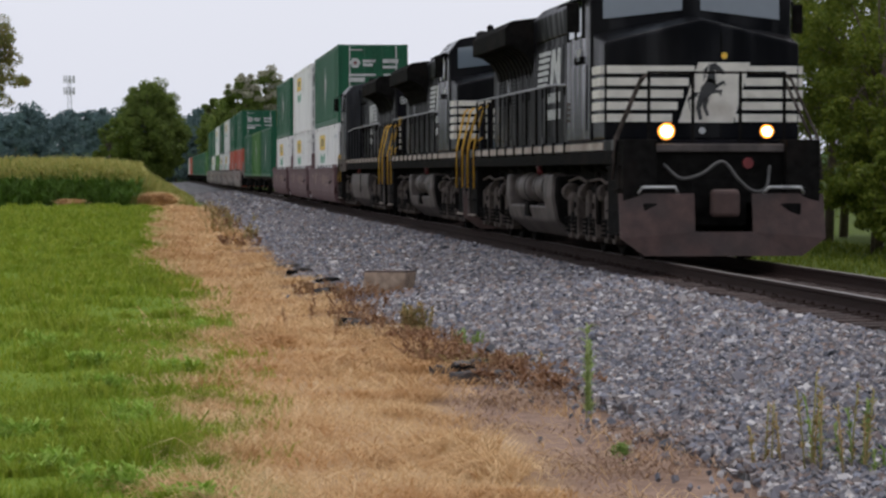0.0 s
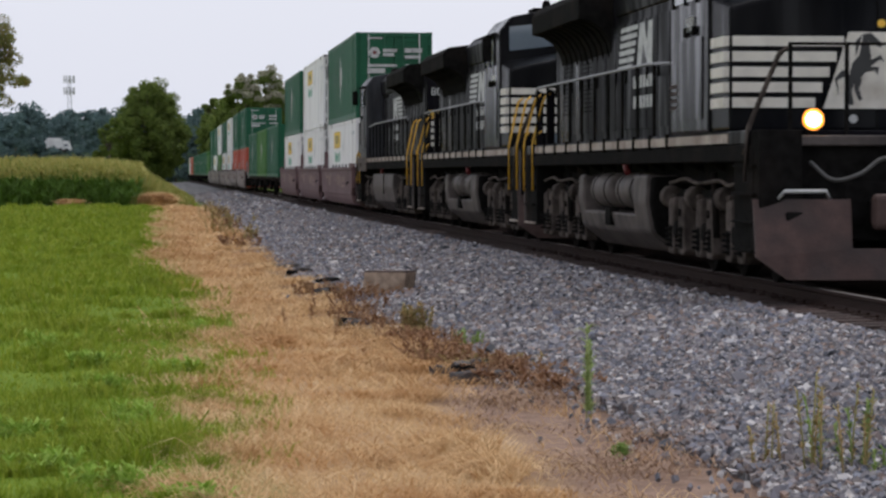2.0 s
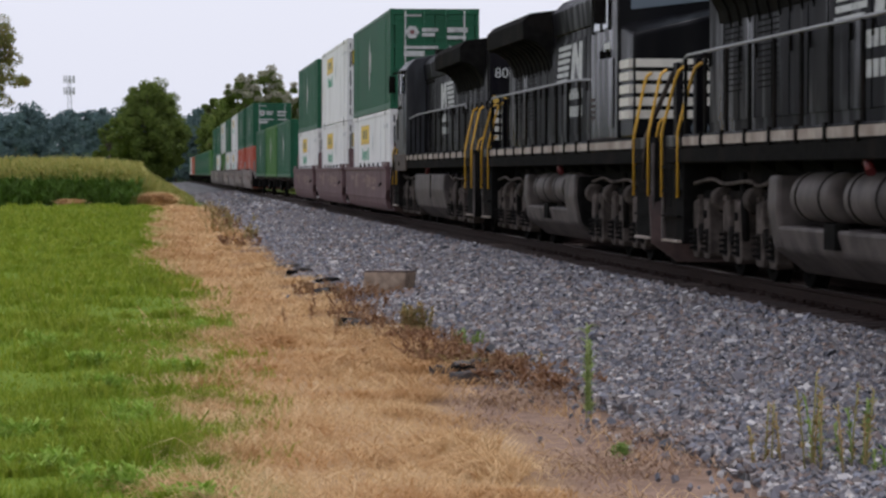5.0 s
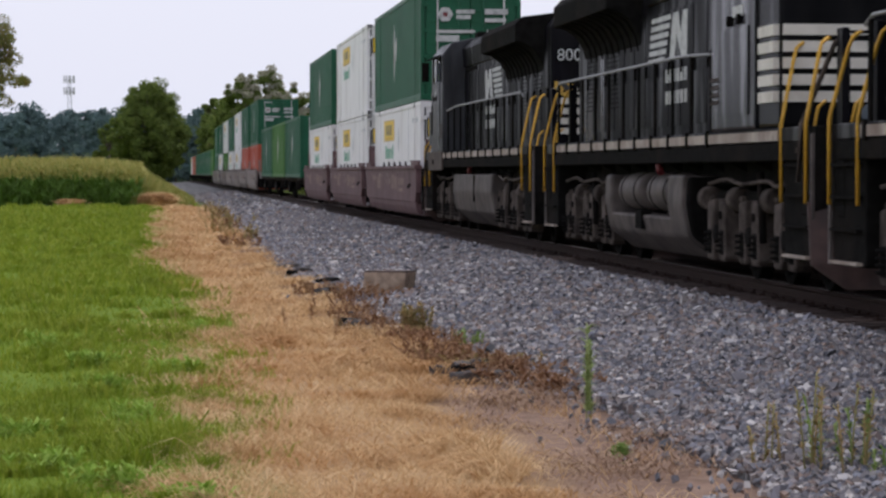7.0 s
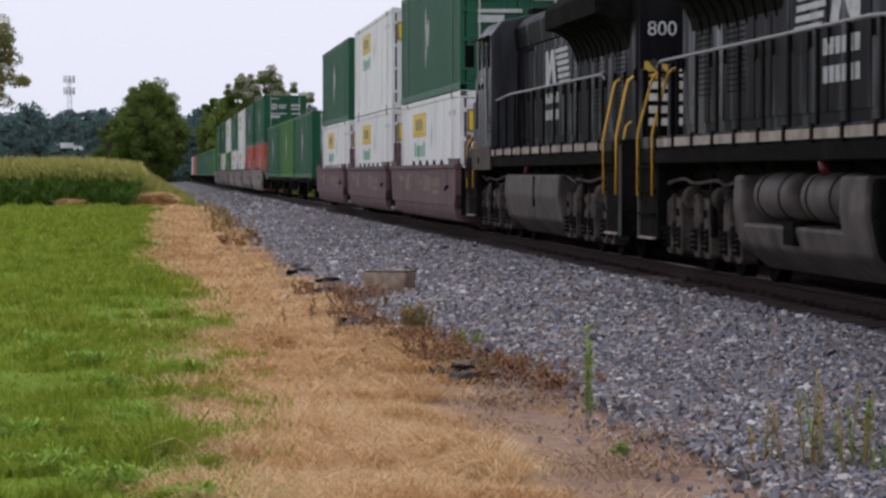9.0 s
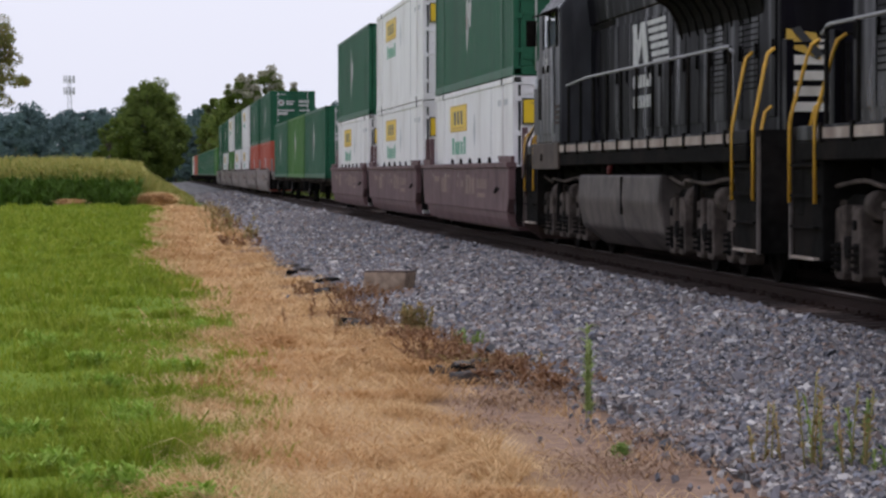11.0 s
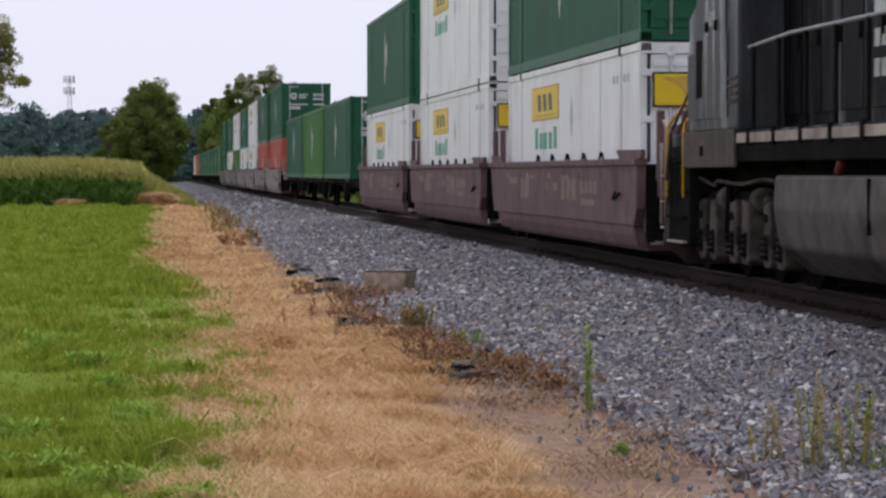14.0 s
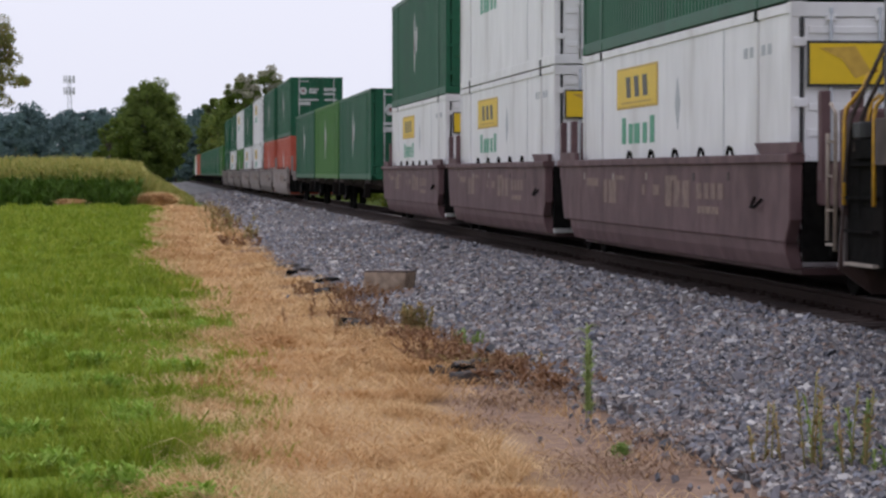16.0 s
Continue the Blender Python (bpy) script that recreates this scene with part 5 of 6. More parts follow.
def grass():
    rng = np.random.default_rng(11)
    bands = ((15.5, 26, 1.0), (26, 42, 1.45), (42, 70, 2.2), (70, 120, 3.6), (120, 172, 5.5))
    gv, gt, sv, st, bv, bt = [], [], [], [], [], []
    count = [0, 0, 0]

    def add(k, vs, ts, v, t):
        vs.append(v)
        ts.append(t + count[k])
        count[k] += len(v)

    for s0, s1, g in bands:
        reach = -8.22 - 0.055 * s1 - 0.6
        area = (s1 - s0) * (-7.0 - reach)
        n = int(min(36000, area * 1600 / g ** 1.6))
        x, y = rng.uniform(reach, -6.6, n), rng.uniform(s0, s1, n)
        clump = np.sin(x * 5.1 + 3 * np.sin(y * 1.3)) * np.sin(y * 2.3 + 2 * np.sin(x * 1.7))
        tufted = rng.random(n) < 0.4
        m = int(max(30, area * 1.6 / g))
        tx, ty, tr = rng.uniform(reach, -6.9, m), rng.uniform(s0, s1, m), rng.uniform(0.04, 0.16, m) * g ** 0.5
        pick = rng.integers(0, m, n)
        x = np.where(tufted, tx[pick] + rng.normal(0, 1, n) * tr[pick], x)
        y = np.where(tufted, ty[pick] + rng.normal(0, 1.3, n) * tr[pick], y)
        keep = (x < edge_green(y) + rng.normal(0, 0.2, n)) & ((x + 7.85) ** 2 / 0.06 + (y - 24) ** 2 / 1.8 > rng.uniform(0.5, 1.5, n)) & (tufted | (rng.random(n) < 0.75 + 0.25 * clump))
        x, y, clump, tufted, pick = x[keep], y[keep], clump[keep], tufted[keep], pick[keep]
        k = len(x)
        rough = np.clip(np.sin(x * 2.3 + 1.7 * np.sin(y * 0.7)) * np.sin(y * 0.9 + 2 * np.sin(x * 1.3)) + 0.35 * clump, -0.6, 1)
        h = rng.uniform(0.04, 0.1, k) * (1 + 0.5 * rough) * (1 + 0.08 * g)
        h *= np.where(tufted, 1.1 + 6 * np.minimum(0.16, tr[pick]), 1)
        tall = rng.random(k) < 0.02
        h[tall] *= 1.8
        add(0, gv, gt, *blades(x, y, np.full(k, GROUND), h, rng.uniform(0.003, 0.0055, k) * g * np.where(tufted, 1.5, 1), rng.uniform(0.2, 1.2, k), rng))
        n = int(min(34000, (s1 - s0) * 2.6 * 1300 / g ** 1.6))
        x, y = rng.uniform(-8.6, -4.2, n), rng.uniform(s0, s1, n)
        tufted = rng.random(n) < 0.5
        m = int(max(30, (s1 - s0) * 5 / g))
        tx, ty, tr = rng.uniform(-8.2, -4.8, m), rng.uniform(s0, s1, m), rng.uniform(0.06, 0.2, m)
        pick = rng.integers(0, m, n)
        x = np.where(tufted, tx[pick] + rng.normal(0, 1, n) * tr[pick], x)
        y = np.where(tufted, ty[pick] + rng.normal(0, 1.5, n) * tr[pick], y)
        keep = ((x > edge_green(y) - np.abs(rng.normal(0, 0.24, n))) | ((y < 40) & (rng.random(n) < 0.12))) & (x < edge_stone(y) - 0.2 + rng.normal(0, 0.2, n))
        keep &= ((x + 5.6) / 0.42) ** 2 + ((y - 37.2) / 1.1) ** 2 > rng.uniform(0.4, 1.2, n)
        keep &= ((x + 5.1) / 0.36) ** 2 + ((y - 28.3) / 0.7) ** 2 > rng.uniform(0.4, 1.2, n)
        keep &= rng.random(n) < np.where((y < 27) & (x > -5.95 + 0.1 * np.sin(y * 2)), 0.07, 1)
        x, y, tufted, pick = x[keep], y[keep], tufted[keep], pick[keep]
        k = len(x)
        tuft = np.sin(x * 3.7 + 2 * np.sin(y * 1.1)) * np.sin(y * 1.9 + 2 * np.sin(x * 2.1))
        h = rng.uniform(0.05, 0.14, k) * (1 + 0.5 * tuft) * (1 + 0.06 * g) * np.where(tufted, 0.9 + 4.5 * tr[pick], 1)
        add(1, sv, st, *blades(x, y, np.full(k, GROUND), h, rng.uniform(0.0025, 0.005, k) * g, rng.uniform(0.8, 3.0, k), rng))
        n = int(min(14000, (s1 - s0) * 1.6 * 800 / g ** 1.6))
        y = rng.uniform(s0, s1, n)
        x = edge_stone(y) - np.where(y < 27, 0.6, 0.35) + rng.normal(0, 1, n) * np.where(y < 27, 0.42, 0.3)
        patchy = np.sin(y * 1.7) * np.sin(x * 3.1 + y * 0.6) - np.where(y < 25, 0.25, 0)
        keep = rng.random(n) < 0.35 + 0.6 * patchy
        x, y = x[keep], y[keep]
        k = len(x)
        add(2, bv, bt, *blades(x, y, np.maximum(stone_top(x), GROUND), rng.uniform(0.03, 0.09, k), rng.uniform(0.003, 0.006, k) * g, rng.uniform(1.0, 3.0, k), rng))
    for nm, vs, ts, m, label in (("lawn_grass", gv, gt, GREEN_BLADE, "short bright green mown grass"), ("dead_grass", sv, st, STRAW, "flattened tan dead grass beside the track"), ("thatch", bv, bt, THATCH, "brown dead thatch along the stone edge")):
        tagged(part(nm, tri_mesh(nm, np.concatenate(vs), np.concatenate(ts), m), m), label, "grass", kind="stuff")
    # green verge on the far side of the track, its shade put into dark leaves
    n = 16000
    x, y = rng.uniform(3.1, 10, n), rng.uniform(33, 120, n)
    v, t = blades(x, y, np.full(n, GROUND), rng.uniform(0.08, 0.26, n), rng.uniform(0.01, 0.02, n), rng.uniform(0.3, 1.0, n), rng)
    tagged(part("verge_grass", tri_mesh("verge_grass", v, t, LEAF_D), LEAF_D), "green verge grass beyond the rails", "grass", kind="stuff")


def weed(name, label, x, y, z, h, stems, material, seed, spread=0.12, leaf=0.05, density=40):
    rng = np.random.default_rng(seed)
    w = thing(name, label, "weed")
    w.matrix_basis = pose(x, y, z)
    bm = bmesh.new()
    vs, ts, c = [], [], 0
    for _ in range(stems):
        a, b = rng.normal(0, spread, 2), rng.normal(0, spread * 0.6, 2)
        hh = h * rng.uniform(0.65, 1.0)
        tube([(a[0], a[1], -0.03), (a[0] + b[0] * 0.4, a[1] + b[1] * 0.4, hh * 0.5), (a[0] + b[0], a[1] + b[1], hh)], 0.006, 5, bm)
        n = density
        f = rng.uniform(0.08, 1, n)
        px, py, pz = a[0] + b[0] * f, a[1] + b[1] * f, hh * f
        lv, lt = blades(px, py, pz, np.full(n, leaf) * rng.uniform(0.6, 1.3, n), np.full(n, leaf * 0.16), rng.uniform(0.8, 2.0, n), rng)
        vs.append(lv)
        ts.append(lt + c)
        c += len(lv)
    tagged(part("stem", bm, material, w), kind="stuff")
    part("leaves", tri_mesh("leaves", np.concatenate(vs), np.concatenate(ts), material), material, w)
    return w


def weeds():
    weed("tall_weed", "single pale green weed stalk rising from the stones", -4.9, 23.3, GROUND, 0.78, 4, PALEWEED, 1, 0.03, 0.06, 46)
    for i, (x, y, h) in enumerate(((-4.3, 17.9, 0.75), (-4.22, 18.3, 0.6), (-4.12, 17.7, 0.68), (-4.02, 18.0, 0.6), (-4.45, 18.6, 0.5), (-4.0, 17.6, 0.45))):
        weed("roadside_weed", "thin half-dry weed at the edge of the stones", x, y, GROUND, h, 4, WEED if i % 2 else DRYWEED, 20 + i, 0.06, 0.05, 26)
    weed("dry_clump", "bushy tan dry weed clump on the stone edge", -5.2, 35.4, GROUND, 0.4, 26, DRYWEED, 40, 0.09, 0.06, 30)
    weed("dry_clump", "low mixed weed clump beside dark rubble", -5.2, 33.2, GROUND, 0.22, 18, RUSTWEED, 41, 0.2, 0.06, 24)
    weed("green_clump", "small green weed clump on the stone edge", -4.95, 32.0, GROUND, 0.26, 10, WEED, 42, 0.1, 0.05, 24)
    weed("green_clump", "small green weed tuft on brown thatch", -5.17, 19.9, GROUND, 0.13, 9, WEED, 43, 0.04, 0.05, 20)
    weed("dry_clump", "rust brown dead weed clump on the stone edge", -5.1, 29.2, GROUND, 0.2, 24, DRYWEED, 44, 0.26, 0.05, 22)
    weed("broadleaf_weed", "green broadleaf weed in the mown grass", -8.75, 30.0, GROUND, 0.16, 9, LEAFY, 45, 0.12, 0.09, 16)
    weed("broadleaf_weed", "green broadleaf weed in the mown grass", -8.28, 22.5, GROUND, 0.14, 9, LEAFY, 46, 0.12, 0.07, 12)
    weed("broadleaf_weed", "green broadleaf weed in the mown grass", -7.95, 17.6, GROUND, 0.1, 14, LEAFY, 47, 0.1, 0.07, 16)
    for i, (x, y, r) in enumerate(((-8.34, 23.4, 0.12), (-9.24, 33.7, 0.16), (-9.1, 22.0, 0.1), (-8.9, 19.4, 0.12), (-8.0, 28.6, 0.1), (-8.6, 26.4, 0.1), (-8.5, 18.3, 0.1), (-7.6, 36.0, 0.1))):
        weed("broadleaf_weed", "green leafy weed clump in the mown grass", x, y, GROUND, 0.17, 12, LEAFY, 120 + i, r, 0.08, 14)
    for i, (x, y, h) in enumerate(((-5.02, 45.9, 0.25), (-5.3, 45.0, 0.3), (-4.75, 45.3, 0.2), (-5.35, 31.4, 0.32), (-5.55, 30.0, 0.25), (-4.75, 27.6, 0.18), (-4.95, 28.0, 0.2), (-5.9, 38.6, 0.25), (-5.5, 41.5, 0.3), (-5.75, 47.5, 0.25))):
        weed("dry_clump", "rust brown dead weeds along the stone edge", x, y, GROUND, h, 16, RUSTWEED, 140 + i, 0.2, 0.06, 20)
    rng = random.Random(17)
    for i in range(11):
        y = 25.8 + 0.42 * i
        weed("dead_weed", "flattened rust brown dead weed by the rubble", -4.75 - 0.05 * i + rng.uniform(-0.28, 0.22), y, GROUND, rng.uniform(0.1, 0.2), 16, RUSTWEED, 170 + i, 0.17, 0.07, 20)
    for i in range(7):
        y = 30.6 + 1.15 * i
        weed("dead_weed", "grey-brown dead weed on the stone edge", -5.28 - 0.05 * i + rng.uniform(-0.2, 0.2), y, GROUND, rng.uniform(0.12, 0.24), 14, RUSTWEED, 190 + i, 0.15, 0.06, 18)
    for i in range(9):
        y = 78 + 9 * i
        weed("edge_weed", "knee-high dry weeds where grass meets stone", float(edge_stone(y)) - 0.3 + 0.3 * math.sin(i * 2.1), y, GROUND, 0.35 + 0.25 * (i % 3) / 2, 14, DRYWEED if i % 3 else RUSTWEED, 60 + i, 0.25, 0.1, 20)


def chunk(name, label, cat, x, y, z, size, material, seed, flat=1.0):
    rng = random.Random(seed)
    bm = bmesh.new()
    bmesh.ops.create_icosphere(bm, subdivisions=2, radius=1)
    for v in bm.verts:
        k = 1 + 0.35 * noise.noise(v.co * 1.7 + Vector((seed, 0, 0)))
        v.co = Vector((max(-0.8, min(0.8, v.co.x)) * size[0], max(-0.8, min(0.8, v.co.y)) * size[1], max(-0.6, min(0.6, v.co.z)) * size[2] * flat)) * k
    ob = part(name, bm, material)
    ob.matrix_basis = pose(x, y, z, rng.uniform(-6, 6), rng.uniform(-6, 6), rng.uniform(0, 360))
    return tagged(ob, label, cat)


def clutter():
    stub = thing("concrete_stub", "low brown-stained concrete post stub in the ballast", "post stub")
    stub.matrix_basis = pose(-4.62, 46.4, -0.58, 0, 0, -24)
    bm = box(-0.34, 0.34, -0.24, 0.24, -0.05, 0.4, 0.03)
    for v in bm.verts:
        v.co += 0.02 * noise.noise_vector(v.co * 5)
        if v.co.z < 0.1:
            v.co.x -= 0.05
    part("block", bm, M["concrete"], stub)
    cap = box(-0.335, 0.335, -0.235, 0.235, 0.385, 0.405, 0.008)
    part("worn_top", cap, M["plow"], stub, "darker worn top edge")
    rng = random.Random(8)
    for cx, cy, sx, sy, n in ((-5.62, 37.2, 0.26, 0.8, 24), (-5.2, 34.6, 0.2, 0.9, 7), (-5.15, 28.6, 0.22, 0.5, 20), (-5.4, 58.5, 0.25, 1.2, 6), (-5.5, 48.0, 0.2, 1.0, 4)):
        for k in range(n):
            a = rng.uniform(0.05, 0.15)
            chunk("rubble_chunk", "dark broken chunk of old tie and asphalt", "rubble", cx + rng.gauss(0, sx), cy + rng.gauss(0, sy), GROUND + 0.045, (a * rng.uniform(1, 1.9), a * 0.8, 0.7 * a + 0.04), M["grime"] if k % 3 == 0 else M["rubble"], 100 + k + int(cy * 7))
    chunk("rubble_slab", "flat dark slab of broken asphalt among dead weeds", "rubble", -5.15, 27.7, GROUND + 0.05, (0.34, 0.22, 0.1), M["rubble"], 77)
    chunk("dark_sheet", "flat black scrap lying on the stones", "scrap", -5.25, 52.0, GROUND + 0.08, (0.26, 0.2, 0.08), M["grime"], 78)
    paper = bmesh.new()
    g = [[paper.verts.new((0.05 * i - 0.05, 0.04 * j - 0.04, 0.012 + 0.012 * ((i * 2 + j) % 3))) for j in range(3)] for i in range(3)]
    for i in range(2):
        for j in range(2):
            paper.faces.new((g[i][j], g[i + 1][j], g[i + 1][j + 1], g[i][j + 1]))
    bmesh.ops.solidify(paper, geom=paper.faces[:], thickness=0.003)
    ob = part("litter", paper, M["white"])
    ob.matrix_basis = pose(-4.66, 18.6, GROUND + 0.05, 8, 0, 20)
    tagged(ob, "crumpled scrap of white paper on brown thatch", "litter")


def heap(name, label, x, y, r, h, seed, n=2600):
    rng = np.random.default_rng(seed)
    t = thing(name, label, "brush pile")
    t.matrix_basis = pose(x, y, GROUND)
    core = bmesh.new()
    bmesh.ops.create_icosphere(core, subdivisions=3, radius=1)
    for v in core.verts:
        k = 1 + 0.25 * noise.noise(v.co * 2 + Vector((seed, 0, 0)))
        v.co = Vector((v.co.x * r * 0.9 * k, v.co.y * r * 0.8 * k, max(-0.05, v.co.z) * h * 0.85 * k))
    part("core", core, M["straw"], t)
    a, u = rng.uniform(0, 2 * np.pi, n), np.sqrt(rng.random(n))
    px, py = r * u * np.cos(a), 0.8 * r * u * np.sin(a)
    pz = h * 0.85 * np.sqrt(np.maximum(0, 1 - u ** 2))
    v, tr = blades(px, py, pz, rng.uniform(0.15, 0.4, n), rng.uniform(0.012, 0.03, n), rng.uniform(1.0, 3.0, n), rng)
    part("straw", tri_mesh("straw", v, tr, STRAW), STRAW, t)


def corn():
    rng = np.random.default_rng(21)
    rows = 16
    xs, ys = [], []
    for k in range(rows):
        x = np.arange(-46, -8.9, 0.2)
        xs.append(x + rng.normal(0, 0.04, len(x)))
        ys.append(173 + 0.76 * k + rng.normal(0, 0.08, len(x)) + 0 * x)
    for k in range(60):
        x = np.arange(-46, -8.9, 0.8)
        xs.append(x + rng.normal(0, 0.2, len(x)))
        ys.append(185.2 + 1.4 * k + rng.normal(0, 0.3, len(x)) + 0 * x)
    for k in range(10):
        y = np.arange(176, 268, 0.3)
        ys.append(y)
        xs.append(-8.9 - 0.76 * k + rng.normal(0, 0.05, len(y)))
    x, y = np.concatenate(xs), np.concatenate(ys)
    n = len(x)
    top = rng.uniform(2.35, 2.75, n)
    near_end = np.clip((x + 11.5) / 3.0, 0, 1)
    top *= 1 - 0.12 * near_end
    vs, ts, c = [], [], 0
    # stalks
    v, t = blades(x, y, np.full(n, GROUND), top, np.full(n, 0.02), np.full(n, 0.03), rng)
    vs.append(v)
    ts.append(t)
    c += len(v)
    for k in range(8):
        f = rng.uniform(0.1, 0.58, n)
        m = n if k < 6 else n // 2
        v, t = blades(x[:m], y[:m], GROUND + top[:m] * f[:m], rng.uniform(0.35, 0.7, m), np.full(m, 0.05), rng.uniform(0.9, 1.9, m), rng)
        vs.append(v)
        ts.append(t + c)
        c += len(v)
    field = thing("corn_field", "ripening corn field with pale tassels over dark green leaves", "corn field", kind="stuff")
    part("corn_leaves", tri_mesh("corn_leaves", np.concatenate(vs), np.concatenate(ts), CORN_LEAF), CORN_LEAF, field)
    vs, ts, c = [], [], 0
    for k in range(9):
        v, t = blades(x, y, GROUND + top * (rng.uniform(0.6, 0.86, n) if k < 6 else rng.uniform(0.84, 0.96, n)), rng.uniform(0.3, 0.55, n), np.full(n, 0.045 if k < 6 else 0.025), rng.uniform(0.9, 1.7, n) if k < 6 else rng.uniform(0.2, 0.8, n), rng)
        vs.append(v)
        ts.append(t + c)
        c += len(v)
    part("corn_tassels", tri_mesh("corn_tassels", np.concatenate(vs), np.concatenate(ts), TASSEL), TASSEL, field)
    # weedy margin between corn and track
    n = 16000
    y = rng.uniform(178, 310, n)
    x = rng.uniform(-9.4, -5.7, n)
    hh = (2.7 - 0.57 * (x + 9.4)) * rng.uniform(0.4, 1.0, n)
    v, t = blades(x, y, np.full(n, GROUND), hh, np.full(n, 0.05), rng.uniform(0.1, 0.5, n), rng)
    tagged(part("margin_weeds", tri_mesh("margin_weeds", v, t, TASSEL), TASSEL), "tall yellowing weeds at the corn field margin", "weeds", kind="stuff")


def leaf_cloud(centres, radii, per, size, rng):
    """Small leaf triangles scattered through the shells of many clumps."""
    n = len(centres) * per
    cc = np.repeat(centres, per, 0)
    rr = np.repeat(radii, per, 0)
    d = rng.normal(size=(n, 3))
    d /= np.linalg.norm(d, axis=1)[:, None]
    p = cc + d * rr * (rng.uniform(0.25, 1.0, n) ** 0.5)[:, None] * np.array([1, 1, 0.75])
    u = rng.normal(size=(n, 3))
    u /= np.linalg.norm(u, axis=1)[:, None]
    w = np.cross(u, rng.normal(size=(n, 3)))
    w /= np.linalg.norm(w, axis=1)[:, None]
    s = (size * rng.uniform(0.6, 1.4, n))[:, None]
    v = np.stack([p - u * s, p + w * s * 0.45, p + u * s, p - w * s * 0.45], 1)
    t = np.array([(0, 1, 2), (0, 2, 3)])[None] + 4 * np.arange(n)[:, None, None]
    return v.reshape(-1, 3), t.reshape(-1, 3)


def tree(label, x, y, h, spread, trunk, clumps, per, leaf, material, seed, low=0.3, core=0.9, extra=None, name="tree", lobes=0):
    """Tapered trunk, limbs to each large clump, and a crown of many small leaves with gaps."""
    rng = np.random.default_rng(seed)
    t = thing(name, label, "tree")
    t.matrix_basis = pose(x, y, GROUND)
    bm = cyl((0, 0, -0.1), (0.02 * h, 0, h * 0.55), trunk, trunk * 0.5, 10)
    cs, rs = [], []
    boughs = rng.normal(size=(max(1, lobes), 3))
    boughs /= np.linalg.norm(boughs, axis=1)[:, None]
    reach = rng.uniform(0.86, 1.08, max(1, lobes))
    for k in range(clumps):
        d = rng.normal(size=3)
        d /= np.linalg.norm(d)
        if lobes:
            # clumps gather round the ends of the main boughs
            d = boughs[k % lobes] + 0.45 * d
            d *= reach[k % lobes] / np.linalg.norm(d)
        u = core * rng.uniform(0.35, 1.0) ** 0.6 * (1 + 0.12 * math.sin(3 * d[0] + seed) * math.sin(4 * d[2] + 2 * d[1]))
        half = h * (1 - low) / 2
        wide = spread * (1.0 if d[2] < 0 else 0.92)
        c = np.array([d[0] * wide * u, d[1] * wide * u, max(0.4, h - half + d[2] * u * half * 0.93)])
        cs.append(c)
        rs.append(spread * rng.uniform(0.12, 0.22))
        if k % 3 == 0:
            base = (0.01 * h, 0, h * rng.uniform(0.25, 0.5))
            tube([base, tuple((np.array(base) + c) / 2 + np.array([0, 0, 0.04 * h])), tuple(c)], trunk * 0.16, 5, bm)
    part("trunk", bm, M["bark"], t)
    v, tr = leaf_cloud(np.array(cs), np.array(rs)[:, None], per, leaf, rng)
    part("crown", tri_mesh("crown", v, tr, material), material, t)
    if extra is not None:
        pick = np.argsort([-c[2] for c in cs])[: max(4, clumps // 3)]
        v, tr = leaf_cloud(np.array(cs)[pick] + np.array([0, 0, 0.05 * h]), np.array(rs)[pick][:, None], per // 2, leaf, rng)
        tagged(part("pale_foliage", tri_mesh("pale_foliage", v, tr, extra), extra, t, "pale leaves standing in for sky seen through the crown"), kind="stuff")
    return tagged(t, category="shrub" if name == "shrub" else "tree")


def woods(name, label, trees, per, leaf, material, seed):
    """Many far trees as one wood: crowns of clumps over trunks."""
    rng = np.random.default_rng(seed)
    cs, rs = [], []
    tv = bmesh.new()
    for x, y, h, w in trees:
        box(x - 0.2, x + 0.2, y - 0.2, y + 0.2, GROUND, GROUND + h * 0.5, 0, tv)
        for k in range(26):
            f = rng.uniform(0.02, 1)
            env = w * math.sin(math.pi * min(0.97, 0.2 + 0.76 * f)) ** 0.6
            a, u = rng.uniform(0, 2 * math.pi), math.sqrt(rng.random())
            cs.append((x + env * u * math.cos(a), y + env * u * math.sin(a), GROUND + h * (0.05 + 0.88 * f)))
            rs.append(w * rng.uniform(0.25, 0.42))
    w = thing(name, label, "woodland", kind="stuff")
    v, t = leaf_cloud(np.array(cs), np.array(rs)[:, None], per, leaf, rng)
    part("crowns", tri_mesh("crowns", v, t, material), material, w)
    part("trunks", tv, M["bark"], w)


